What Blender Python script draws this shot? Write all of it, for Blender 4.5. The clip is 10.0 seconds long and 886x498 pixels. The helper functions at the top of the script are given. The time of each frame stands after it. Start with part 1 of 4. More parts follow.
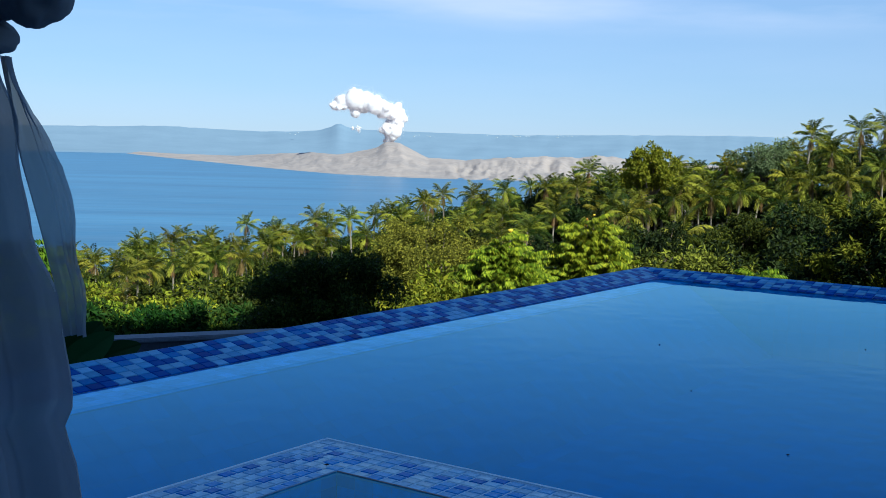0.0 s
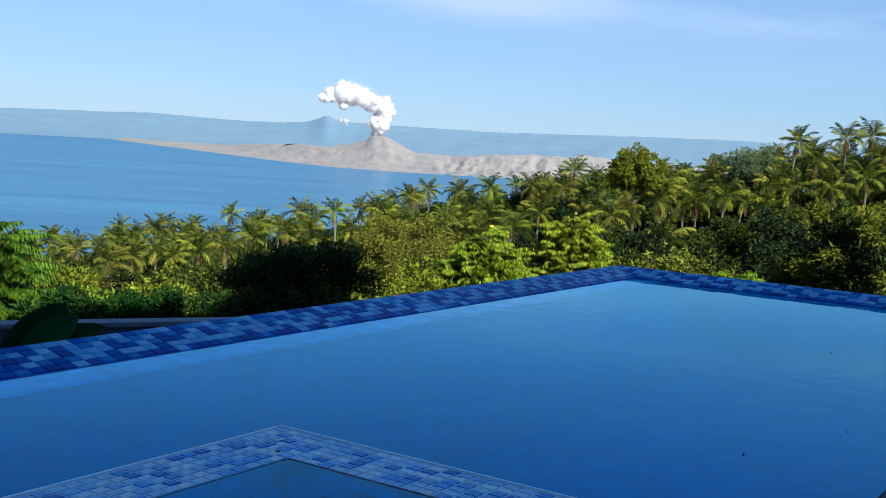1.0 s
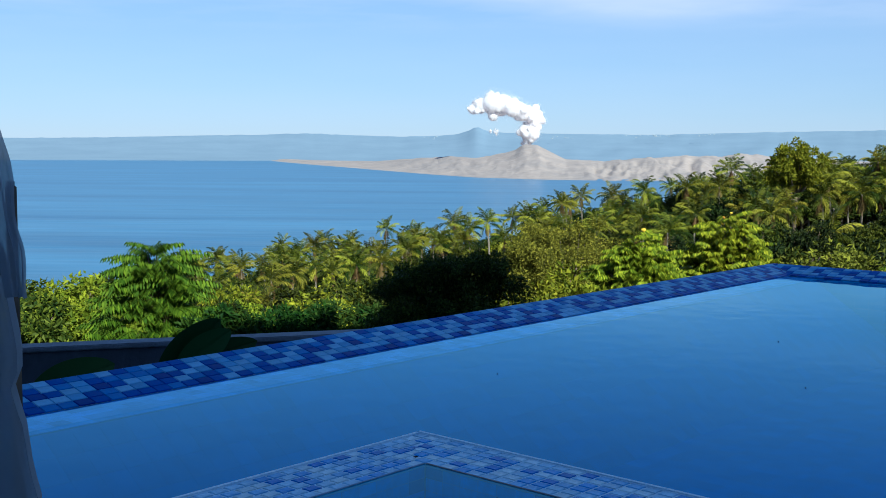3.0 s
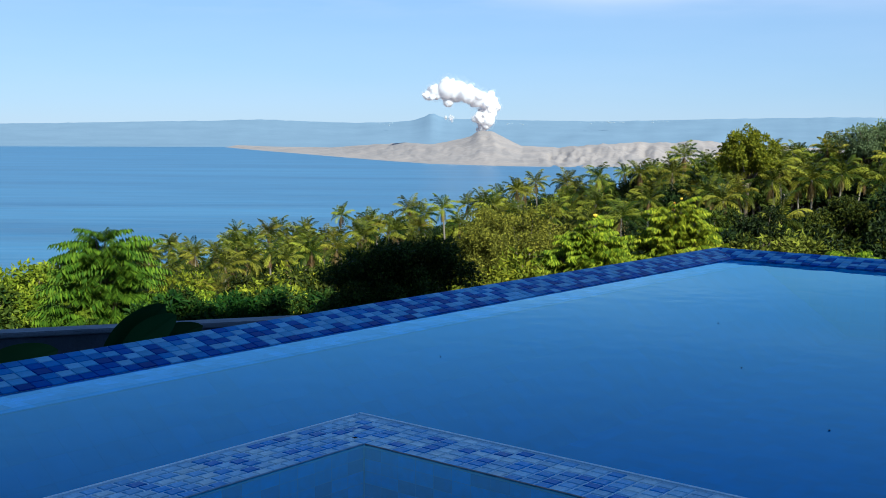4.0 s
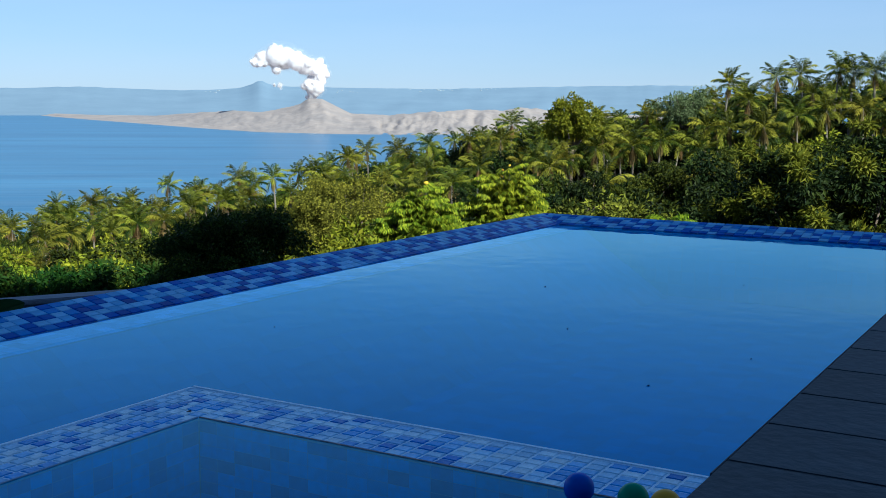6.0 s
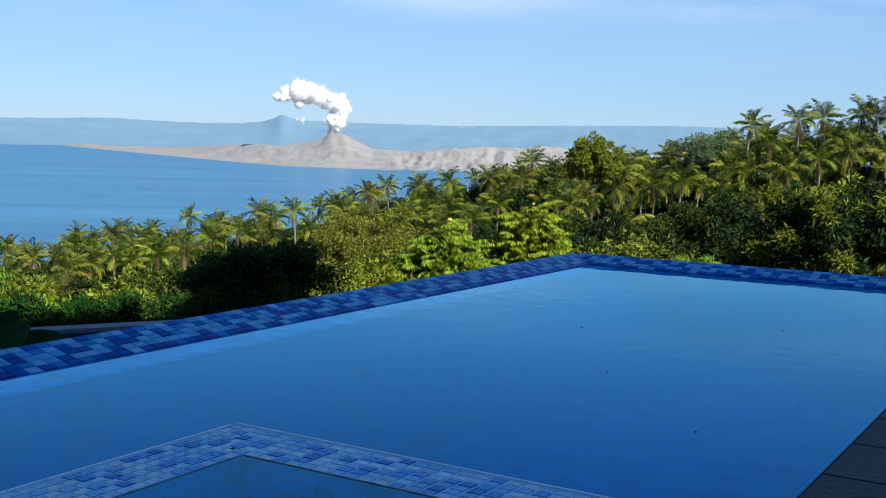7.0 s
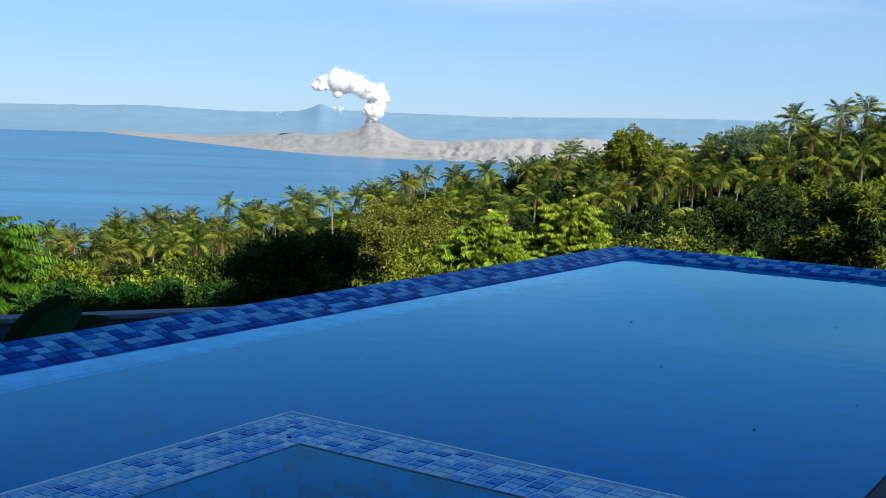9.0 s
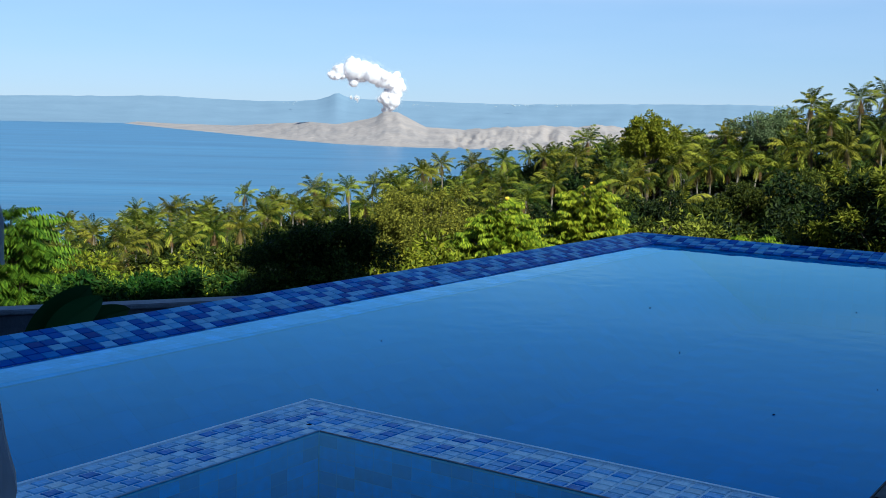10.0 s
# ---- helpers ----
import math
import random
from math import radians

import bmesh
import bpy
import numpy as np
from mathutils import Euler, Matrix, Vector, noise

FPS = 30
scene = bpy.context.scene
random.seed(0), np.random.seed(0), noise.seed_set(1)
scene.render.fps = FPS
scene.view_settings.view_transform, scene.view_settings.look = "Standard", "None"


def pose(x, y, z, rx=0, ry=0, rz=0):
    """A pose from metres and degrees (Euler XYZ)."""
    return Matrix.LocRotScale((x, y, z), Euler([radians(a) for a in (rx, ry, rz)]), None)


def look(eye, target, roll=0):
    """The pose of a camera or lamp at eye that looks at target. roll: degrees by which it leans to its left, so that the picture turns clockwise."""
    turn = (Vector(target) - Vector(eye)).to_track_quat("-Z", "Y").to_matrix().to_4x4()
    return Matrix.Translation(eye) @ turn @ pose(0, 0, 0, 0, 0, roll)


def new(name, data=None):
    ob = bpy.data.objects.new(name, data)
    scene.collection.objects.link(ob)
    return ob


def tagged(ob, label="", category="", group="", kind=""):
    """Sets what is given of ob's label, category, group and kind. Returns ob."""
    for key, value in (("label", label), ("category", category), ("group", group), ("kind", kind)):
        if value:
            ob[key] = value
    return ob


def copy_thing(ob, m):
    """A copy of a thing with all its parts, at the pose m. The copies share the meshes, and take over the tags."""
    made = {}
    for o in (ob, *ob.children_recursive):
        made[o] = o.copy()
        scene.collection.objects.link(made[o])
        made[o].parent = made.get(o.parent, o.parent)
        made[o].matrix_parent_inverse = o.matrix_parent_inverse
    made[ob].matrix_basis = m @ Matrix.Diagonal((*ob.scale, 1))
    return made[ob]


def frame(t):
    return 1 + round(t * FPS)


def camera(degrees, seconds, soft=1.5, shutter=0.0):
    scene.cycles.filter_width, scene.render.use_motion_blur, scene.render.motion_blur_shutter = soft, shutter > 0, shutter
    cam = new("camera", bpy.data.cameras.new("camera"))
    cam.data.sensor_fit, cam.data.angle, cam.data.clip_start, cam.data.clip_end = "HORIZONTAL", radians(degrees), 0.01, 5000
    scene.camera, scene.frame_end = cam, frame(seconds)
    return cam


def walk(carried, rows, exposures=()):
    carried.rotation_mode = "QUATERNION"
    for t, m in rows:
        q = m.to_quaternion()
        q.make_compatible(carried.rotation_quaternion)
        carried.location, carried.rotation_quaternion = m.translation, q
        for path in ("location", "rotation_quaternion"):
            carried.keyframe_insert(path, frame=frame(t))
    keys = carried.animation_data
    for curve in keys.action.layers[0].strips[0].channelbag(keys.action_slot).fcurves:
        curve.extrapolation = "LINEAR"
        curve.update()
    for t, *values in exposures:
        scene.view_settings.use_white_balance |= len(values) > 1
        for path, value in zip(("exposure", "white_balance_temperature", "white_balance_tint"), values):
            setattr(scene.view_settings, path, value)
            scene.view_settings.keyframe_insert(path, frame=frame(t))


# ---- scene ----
cam = camera(43.4, 10.0, soft=0.6)
PATH = [
    (0, (2.279, -2.685, 0.925), (1.15, -1.043, 0.748), 1.5),
    (0.5, (2.316, -2.65, 0.918), (1.227, -0.983, 0.736), 1.8),
    (1, (2.331, -2.625, 0.908), (1.226, -0.968, 0.724), 3.2),
    (1.5, (2.346, -2.602, 0.906), (1.233, -0.959, 0.664), 0.5),
    (2, (2.374, -2.597, 0.903), (1.289, -0.93, 0.696), 1.3),
    (2.5, (2.382, -2.578, 0.897), (1.153, -1.026, 0.613), -0.7),
    (3, (2.387, -2.576, 0.893), (1.062, -1.088, 0.717), 0.3),
    (4.5, (2.467, -2.565, 0.884), (1.258, -0.986, 0.673), 0.9),
    (5, (2.468, -2.568, 0.884), (1.317, -0.943, 0.694), 1.6),
    (5.5, (2.472, -2.58, 0.884), (1.395, -0.909, 0.665), 0.2),
    (6, (2.47, -2.598, 0.893), (1.457, -0.893, 0.638), 0.3),
    (7.5, (2.323, -2.624, 0.898), (1.261, -0.938, 0.728), 1.8),
    (8, (2.309, -2.633, 0.897), (1.246, -0.952, 0.693), 1.9),
    (8.5, (2.304, -2.628, 0.893), (1.233, -0.953, 0.677), 2.3),
    (9, (2.302, -2.63, 0.894), (1.203, -0.972, 0.685), 1.9),
    (9.5, (2.301, -2.631, 0.893), (1.186, -0.984, 0.679), 1.4),
    (10, (2.303, -2.635, 0.891), (1.18, -0.996, 0.66), 1.4),
]
walk(cam, [(t, look(eye, target, roll)) for t, eye, target, roll in PATH], [(0, 1.0, 4600, 6)])

# ---- world and sun ----
SUN_EL, SUN_AZ = 31.0, 116.0          # the sun stands behind the house; azimuth clockwise from +y
world = bpy.data.worlds.new("sky")
scene.world = world
world.use_nodes = True
wn, wl = world.node_tree.nodes, world.node_tree.links
bg = wn["Background"]
sky = wn.new("ShaderNodeTexSky")
sky.sky_type, sky.sun_disc = "NISHITA", False
sky.sun_elevation, sky.sun_rotation = radians(SUN_EL), radians(SUN_AZ)
sky.altitude, sky.air_density, sky.dust_density, sky.ozone_density = 200, 1.0, 0.15, 2.0
tc = wn.new("ShaderNodeTexCoord")
# haze that thins out with height
cm = wn.new("ShaderNodeMix")
cm.data_type = "RGBA"
thick = wn.new("ShaderNodeValToRGB")
thick.color_ramp.elements[0].position, thick.color_ramp.elements[1].position = 0.10, 0.45
thick.color_ramp.elements[0].color, thick.color_ramp.elements[1].color = (0.60, 0.60, 0.60, 1), (0.16, 0.16, 0.16, 1)
sep = wn.new("ShaderNodeSeparateXYZ")
wl.new(tc.outputs["Generated"], sep.inputs[0])
wl.new(sep.outputs["Z"], thick.inputs["Fac"])
wl.new(thick.outputs["Color"], cm.inputs[0])
cm.inputs[7].default_value = (4.80, 5.20, 5.45, 1)
wl.new(sky.outputs["Color"], cm.inputs[6])
# flat lavender cloud sheets, low over the horizon
mp2 = wn.new("ShaderNodeMapping")
mp2.inputs["Scale"].default_value, mp2.inputs["Location"].default_value = (2.2, 2.2, 15.0), (4.3, 1.1, 0.6)
cn2 = wn.new("ShaderNodeTexNoise")
cn2.inputs["Scale"].default_value, cn2.inputs["Detail"].default_value = 1.5, 6
cr2 = wn.new("ShaderNodeMapRange")
cr2.inputs["From Min"].default_value, cr2.inputs["From Max"].default_value, cr2.inputs["To Max"].default_value = 0.38, 0.70, 0.80
high = wn.new("ShaderNodeValToRGB")
for q, (at, tone_at) in enumerate(((0.100, 0.14), (0.120, 1.0), (0.150, 0.7), (0.185, 0.0))):
    stop = high.color_ramp.elements[q] if q < 2 else high.color_ramp.elements.new(at)
    stop.position, stop.color = at, (tone_at, tone_at, tone_at, 1)
both = wn.new("ShaderNodeMath")
both.operation = "MULTIPLY"
cm2 = wn.new("ShaderNodeMix")
cm2.data_type = "RGBA"
cm2.inputs[7].default_value = (8.3, 7.7, 7.2, 1)
wl.new(tc.outputs["Generated"], mp2.inputs["Vector"])
wl.new(mp2.outputs["Vector"], cn2.inputs["Vector"])
wl.new(cn2.outputs["Fac"], cr2.inputs["Value"])
wl.new(sep.outputs["Z"], high.inputs["Fac"])
wl.new(cr2.outputs["Result"], both.inputs[0])
wl.new(high.outputs["Color"], both.inputs[1])
wl.new(both.outputs[0], cm2.inputs[0])
wl.new(cm.outputs[2], cm2.inputs[6])
wl.new(cm2.outputs[2], bg.inputs["Color"])
bg.inputs["Strength"].default_value = 0.05

sun = new("sun", bpy.data.lights.new("sun", "SUN"))
sun.data.energy, sun.data.angle, sun.data.color = 5.0, radians(0.53), (1.0, 0.86, 0.56)
sun.matrix_world = look((20 * math.cos(radians(SUN_EL)) * math.sin(radians(SUN_AZ)), 20 * math.cos(radians(SUN_EL)) * math.cos(radians(SUN_AZ)), 20 * math.sin(radians(SUN_EL))), (0, 0, 0))

# ---- materials ----


def material(name, color, rough=0.6, color2=None, scale=8.0, detail=5.0, bump=0.0, bump_scale=60.0, metal=0.0,
             spread=0.0, island=False, spec=0.5, fine=0.25, stretch=(1, 1, 1), bdist=0.02):
    """Colour that drifts between two tones at two scales, with fine relief and a spread from piece to piece."""
    m = bpy.data.materials.new(name)
    m.use_nodes = True
    n, k = m.node_tree.nodes, m.node_tree.links
    p = n["Principled BSDF"]
    p.inputs["Roughness"].default_value, p.inputs["Metallic"].default_value = rough, metal
    p.inputs["Specular IOR Level"].default_value = spec
    co = n.new("ShaderNodeTexCoord")
    mpg = n.new("ShaderNodeMapping")
    mpg.inputs["Scale"].default_value = stretch
    k.new(co.outputs["Object"], mpg.inputs["Vector"])
    big = n.new("ShaderNodeTexNoise")
    big.inputs["Scale"].default_value, big.inputs["Detail"].default_value = scale, detail
    k.new(mpg.outputs["Vector"], big.inputs["Vector"])
    mix = n.new("ShaderNodeMix")
    mix.data_type = "RGBA"
    c2 = color2 or tuple(c * 0.72 for c in color)
    mix.inputs[6].default_value, mix.inputs[7].default_value = (*color, 1), (*c2, 1)
    ramp = n.new("ShaderNodeMapRange")
    ramp.inputs["From Min"].default_value, ramp.inputs["From Max"].default_value = 0.32, 0.68
    k.new(big.outputs["Fac"], ramp.inputs["Value"])
    k.new(ramp.outputs["Result"], mix.inputs[0])
    hsv = n.new("ShaderNodeHueSaturation")
    k.new(mix.outputs[2], hsv.inputs["Color"])
    small = n.new("ShaderNodeTexNoise")
    small.inputs["Scale"].default_value, small.inputs["Detail"].default_value = scale * 9, 4
    k.new(mpg.outputs["Vector"], small.inputs["Vector"])
    val = n.new("ShaderNodeMapRange")
    val.inputs["To Min"].default_value, val.inputs["To Max"].default_value = 1 - fine, 1 + fine
    k.new(small.outputs["Fac"], val.inputs["Value"])
    last = val.outputs["Result"]
    if spread:
        src = n.new("ShaderNodeNewGeometry") if island else n.new("ShaderNodeObjectInfo")
        rnd = src.outputs["Random Per Island"] if island else src.outputs["Random"]
        sp = n.new("ShaderNodeMapRange")
        sp.inputs["To Min"].default_value, sp.inputs["To Max"].default_value = 1 - spread, 1 + spread
        k.new(rnd, sp.inputs["Value"])
        mul = n.new("ShaderNodeMath")
        mul.operation = "MULTIPLY"
        k.new(last, mul.inputs[0])
        k.new(sp.outputs["Result"], mul.inputs[1])
        last = mul.outputs[0]
    k.new(last, hsv.inputs["Value"])
    k.new(hsv.outputs["Color"], p.inputs["Base Color"])
    if bump:
        bn = n.new("ShaderNodeTexNoise")
        bn.inputs["Scale"].default_value, bn.inputs["Detail"].default_value = bump_scale, 6
        k.new(mpg.outputs["Vector"], bn.inputs["Vector"])
        b = n.new("ShaderNodeBump")
        b.inputs["Strength"].default_value, b.inputs["Distance"].default_value = bump, bdist
        k.new(bn.outputs["Fac"], b.inputs["Height"])
        k.new(b.outputs["Normal"], p.inputs["Normal"])
    return m


def foliage(name, color, color2, through_light=0.35, gloss=0.45, spread=0.45):
    """Leaves: each leaf its own tone, each plant its own hue, light passing through."""
    m = bpy.data.materials.new(name)
    m.use_nodes = True
    n, k = m.node_tree.nodes, m.node_tree.links
    p = n["Principled BSDF"]
    out = n["Material Output"]
    geo = n.new("ShaderNodeNewGeometry")
    info = n.new("ShaderNodeObjectInfo")
    mix = n.new("ShaderNodeMix")
    mix.data_type = "RGBA"
    mix.inputs[6].default_value, mix.inputs[7].default_value = (*color, 1), (*color2, 1)
    few = n.new("ShaderNodeMath")
    few.operation, few.inputs[1].default_value = "POWER", 1.6
    k.new(geo.outputs["Random Per Island"], few.inputs[0])
    k.new(few.outputs[0], mix.inputs[0])
    hsv = n.new("ShaderNodeHueSaturation")
    hue = n.new("ShaderNodeMapRange")
    hue.inputs["To Min"].default_value, hue.inputs["To Max"].default_value = 0.475, 0.515
    k.new(info.outputs["Random"], hue.inputs["Value"])
    val = n.new("ShaderNodeMapRange")
    val.inputs["To Min"].default_value, val.inputs["To Max"].default_value = 1 - spread, 1 + spread
    wh = n.new("ShaderNodeTexWhiteNoise")
    wh.noise_dimensions = "1D"
    k.new(info.outputs["Random"], wh.inputs["W"])
    k.new(wh.outputs["Value"], val.inputs["Value"])
    k.new(hue.outputs["Result"], hsv.inputs["Hue"])
    k.new(val.outputs["Result"], hsv.inputs["Value"])
    k.new(mix.outputs[2], hsv.inputs["Color"])
    k.new(hsv.outputs["Color"], p.inputs["Base Color"])
    p.inputs["Roughness"].default_value = gloss + 0.15
    p.inputs["Specular IOR Level"].default_value = 0.09
    tr = n.new("ShaderNodeBsdfTranslucent")
    k.new(hsv.outputs["Color"], tr.inputs["Color"])
    sh = n.new("ShaderNodeMixShader")
    sh.inputs[0].default_value = through_light
    k.new(p.outputs[0], sh.inputs[1])
    k.new(tr.outputs[0], sh.inputs[2])
    k.new(sh.outputs[0], out.inputs["Surface"])
    return m


def water(name, tint, rough, wave, wave_scale, dist=0.02):
    """A pool's surface: what lies below shows through in blue, the sky mirrors in it by Fresnel."""
    m = bpy.data.materials.new(name)
    m.use_nodes = True
    n, k = m.node_tree.nodes, m.node_tree.links
    n.remove(n["Principled BSDF"])
    out = n["Material Output"]
    tr = n.new("ShaderNodeBsdfTransparent")
    tr.inputs["Color"].default_value = (*tint, 1)
    gl = n.new("ShaderNodeBsdfGlossy")
    gl.inputs["Roughness"].default_value = rough
    gl.inputs["Color"].default_value = (0.46, 0.83, 1.0, 1)
    lw = n.new("ShaderNodeLayerWeight")
    lw.inputs["Blend"].default_value = 0.5
    pw = n.new("ShaderNodeMath")
    pw.operation, pw.inputs[1].default_value = "POWER", 5.2
    k.new(lw.outputs["Facing"], pw.inputs[0])
    fr = n.new("ShaderNodeMath")
    fr.operation = "MULTIPLY_ADD"
    fr.inputs[1].default_value, fr.inputs[2].default_value = 0.98, 0.02
    k.new(pw.outputs[0], fr.inputs[0])
    co = n.new("ShaderNodeTexCoord")
    no = n.new("ShaderNodeTexNoise")
    no.inputs["Scale"].default_value, no.inputs["Detail"].default_value = wave_scale, 3
    k.new(co.outputs["Object"], no.inputs["Vector"])
    b = n.new("ShaderNodeBump")
    b.inputs["Strength"].default_value, b.inputs["Distance"].default_value = wave, dist
    k.new(no.outputs["Fac"], b.inputs["Height"])
    k.new(b.outputs["Normal"], gl.inputs["Normal"])
    k.new(b.outputs["Normal"], lw.inputs["Normal"])
    sh = n.new("ShaderNodeMixShader")
    k.new(fr.outputs[0], sh.inputs[0])
    k.new(tr.outputs[0], sh.inputs[1])
    k.new(gl.outputs[0], sh.inputs[2])
    k.new(sh.outputs[0], out.inputs["Surface"])
    return m


def sheer(name, color, clear):
    m = bpy.data.materials.new(name)
    m.use_nodes = True
    n, k = m.node_tree.nodes, m.node_tree.links
    p, out = n["Principled BSDF"], n["Material Output"]
    p.inputs["Roughness"].default_value = 0.85
    co = n.new("ShaderNodeTexCoord")
    no = n.new("ShaderNodeTexNoise")
    no.inputs["Scale"].default_value, no.inputs["Detail"].default_value = 35, 6
    k.new(co.outputs["Object"], no.inputs["Vector"])
    mix = n.new("ShaderNodeMix")
    mix.data_type = "RGBA"
    mix.inputs[6].default_value, mix.inputs[7].default_value = (*color, 1), (*[c * 0.8 for c in color], 1)
    k.new(no.outputs["Fac"], mix.inputs[0])
    k.new(mix.outputs[2], p.inputs["Base Color"])
    tl = n.new("ShaderNodeBsdfTranslucent")
    k.new(mix.outputs[2], tl.inputs["Color"])
    s1 = n.new("ShaderNodeMixShader")
    s1.inputs[0].default_value = 0.35
    k.new(p.outputs[0], s1.inputs[1])
    k.new(tl.outputs[0], s1.inputs[2])
    tr = n.new("ShaderNodeBsdfTransparent")
    s2 = n.new("ShaderNodeMixShader")
    s2.inputs[0].default_value = clear
    k.new(s1.outputs[0], s2.inputs[1])
    k.new(tr.outputs[0], s2.inputs[2])
    k.new(s2.outputs[0], out.inputs["Surface"])
    return m


TILE_TONES = [(0.26, 0.52, 0.84), (0.16, 0.40, 0.76), (0.05, 0.21, 0.62), (0.0, 0.075, 0.44), (0.0, 0.045, 0.32)]
tile_mats = [material("glazed_tile_%d" % i, c, 0.35, scale=14, spread=0.10, spec=0.05, fine=0.12, bump=0.05, bump_scale=30) for i, c in enumerate(TILE_TONES)]
coping_mats = [material("coping_tile_%d" % i, c, 0.38, scale=20, spec=0.14, spread=0.12, fine=0.2, bump=0.12, bump_scale=45)
               for i, c in enumerate([(0.60, 0.82, 0.98), (0.42, 0.69, 0.97), (0.25, 0.53, 0.94), (0.11, 0.36, 0.87), (0.03, 0.19, 0.66)])]
grout = material("grout", (0.36, 0.50, 0.68), 0.8, scale=30, bump=0.1)
grout_dark = material("dark_grout", (0.14, 0.30, 0.52), 0.8, scale=30, bump=0.1)
pool_tile = material("pool_floor_tile", (0.17, 0.45, 0.67), 0.4, (0.155, 0.42, 0.64), scale=1.2, spread=0.13, island=True)
ledge_tile = material("pale_ledge_tile", (0.44, 0.62, 0.92), 0.5, scale=6, spec=0.0, spread=0.25, island=True)
ledge_step = material("sunk_ledge_tile", (0.17, 0.43, 0.80), 0.5, scale=6, spec=0.0, spread=0.25, island=True)
rust_trim = material("rusted_trim", (0.50, 0.44, 0.42), 0.7, (0.28, 0.30, 0.36), scale=25, bump=0.2)
slate = material("dark_deck_slab", (0.034, 0.052, 0.070), 0.6, (0.018, 0.030, 0.042), spec=0.14, scale=3.2, detail=9, spread=0.15, bump=0.2, bump_scale=30, fine=0.3)
slate_joint = material("deck_joint", (0.012, 0.012, 0.013), 0.9)
concrete = material("plain_concrete", (0.075, 0.095, 0.13), 0.85, (0.05, 0.062, 0.085), scale=2.2, bump=0.35, bump_scale=40)
concrete_cap = material("concrete_cap", (0.19, 0.22, 0.27), 0.85, (0.13, 0.15, 0.19), scale=5, bump=0.3)
plaster = material("house_plaster", (0.34, 0.36, 0.38), 0.85, scale=1.5, bump=0.15)
roof_mat = material("roof_sheet", (0.16, 0.08, 0.06), 0.5, scale=2.0)
soil = material("hill_soil", (0.022, 0.028, 0.010), 0.95, (0.045, 0.042, 0.018), scale=0.15, bump=0.4, bump_scale=3)
bark = material("bark", (0.17, 0.12, 0.08), 0.9, (0.09, 0.065, 0.045), scale=6, bump=0.5, bump_scale=20)
palm_bark = material("palm_bark", (0.21, 0.17, 0.125), 0.9, (0.12, 0.10, 0.075), scale=4, bump=0.5, bump_scale=12)
leaf_mid = foliage("leaf_mid", (0.012, 0.024, 0.003), (0.085, 0.098, 0.006), 0.16)
leaf_bright = foliage("leaf_bright", (0.060, 0.100, 0.002), (0.300, 0.330, 0.004), 0.24, spread=0.12)
leaf_olive = foliage("leaf_olive", (0.048, 0.056, 0.005), (0.235, 0.238, 0.015), 0.16, 0.6, spread=0.12)
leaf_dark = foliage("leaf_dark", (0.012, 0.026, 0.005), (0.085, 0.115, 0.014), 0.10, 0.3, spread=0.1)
leaf_hedge = foliage("leaf_hedge", (0.009, 0.026, 0.003), (0.036, 0.072, 0.006), 0.16, 0.5, spread=0.15)
leaf_yellow = foliage("leaf_yellow", (0.080, 0.110, 0.003), (0.260, 0.280, 0.007), 0.25, spread=0.2)
leaf_palm = foliage("leaf_palm", (0.018, 0.032, 0.003), (0.290, 0.278, 0.016), 0.12, 0.3, spread=0.3)
leaf_dry = foliage("leaf_dry", (0.13, 0.090, 0.026), (0.20, 0.14, 0.045), 0.15, 0.7, spread=0.2)
leaf_paddle = foliage("leaf_paddle", (0.018, 0.050, 0.012), (0.034, 0.080, 0.020), 0.1, 0.3, spread=0.3)
flower_yellow = foliage("flower_yellow", (0.65, 0.36, 0.015), (0.75, 0.46, 0.03), 0.2, spread=0.05)
# darkest leaves: the shade in gaps and inside crowns is put into their colour
leaf_shaded = foliage("leaf_shaded", (0.006, 0.013, 0.003), (0.030, 0.044, 0.006), 0.12, spread=0.25)
leaf_feather = foliage("leaf_feather", (0.026, 0.075, 0.003), (0.110, 0.200, 0.005), 0.22, spread=0.05)
leaf_shoot = foliage("leaf_shoot", (0.075, 0.085, 0.004), (0.215, 0.200, 0.009), 0.2, spread=0.1)
pool_water = water("pool_water", (0.036, 0.420, 0.79), 0.015, 0.05, 6.0)
film_water = water("film_water", (0.62, 0.78, 0.98), 0.015, 0.05, 6.0)
tub_water = water("tub_water", (0.38, 0.82, 1.0), 0.02, 0.04, 8.0)
cloth = sheer("curtain_cloth", (0.40, 0.45, 0.53), 0.05)
cloth_sheer = sheer("curtain_sheer", (0.46, 0.52, 0.62), 0.13)
dark_metal = material("dark_metal", (0.10, 0.085, 0.07), 0.5, (0.28, 0.22, 0.15), scale=12, metal=0.3)

# ---- mesh helpers ----


def mesh(name, verts, faces, mat, smooth=False):
    me = bpy.data.meshes.new(name)
    me.from_pydata([tuple(v) for v in verts], [], faces)
    me.materials.append(mat)
    if smooth:
        me.polygons.foreach_set("use_smooth", [True] * len(me.polygons))
    me.update()
    return me


def part(name, me, parent, label="", kind=""):
    ob = new(name, me)
    ob.parent = parent
    return tagged(ob, label, kind=kind)


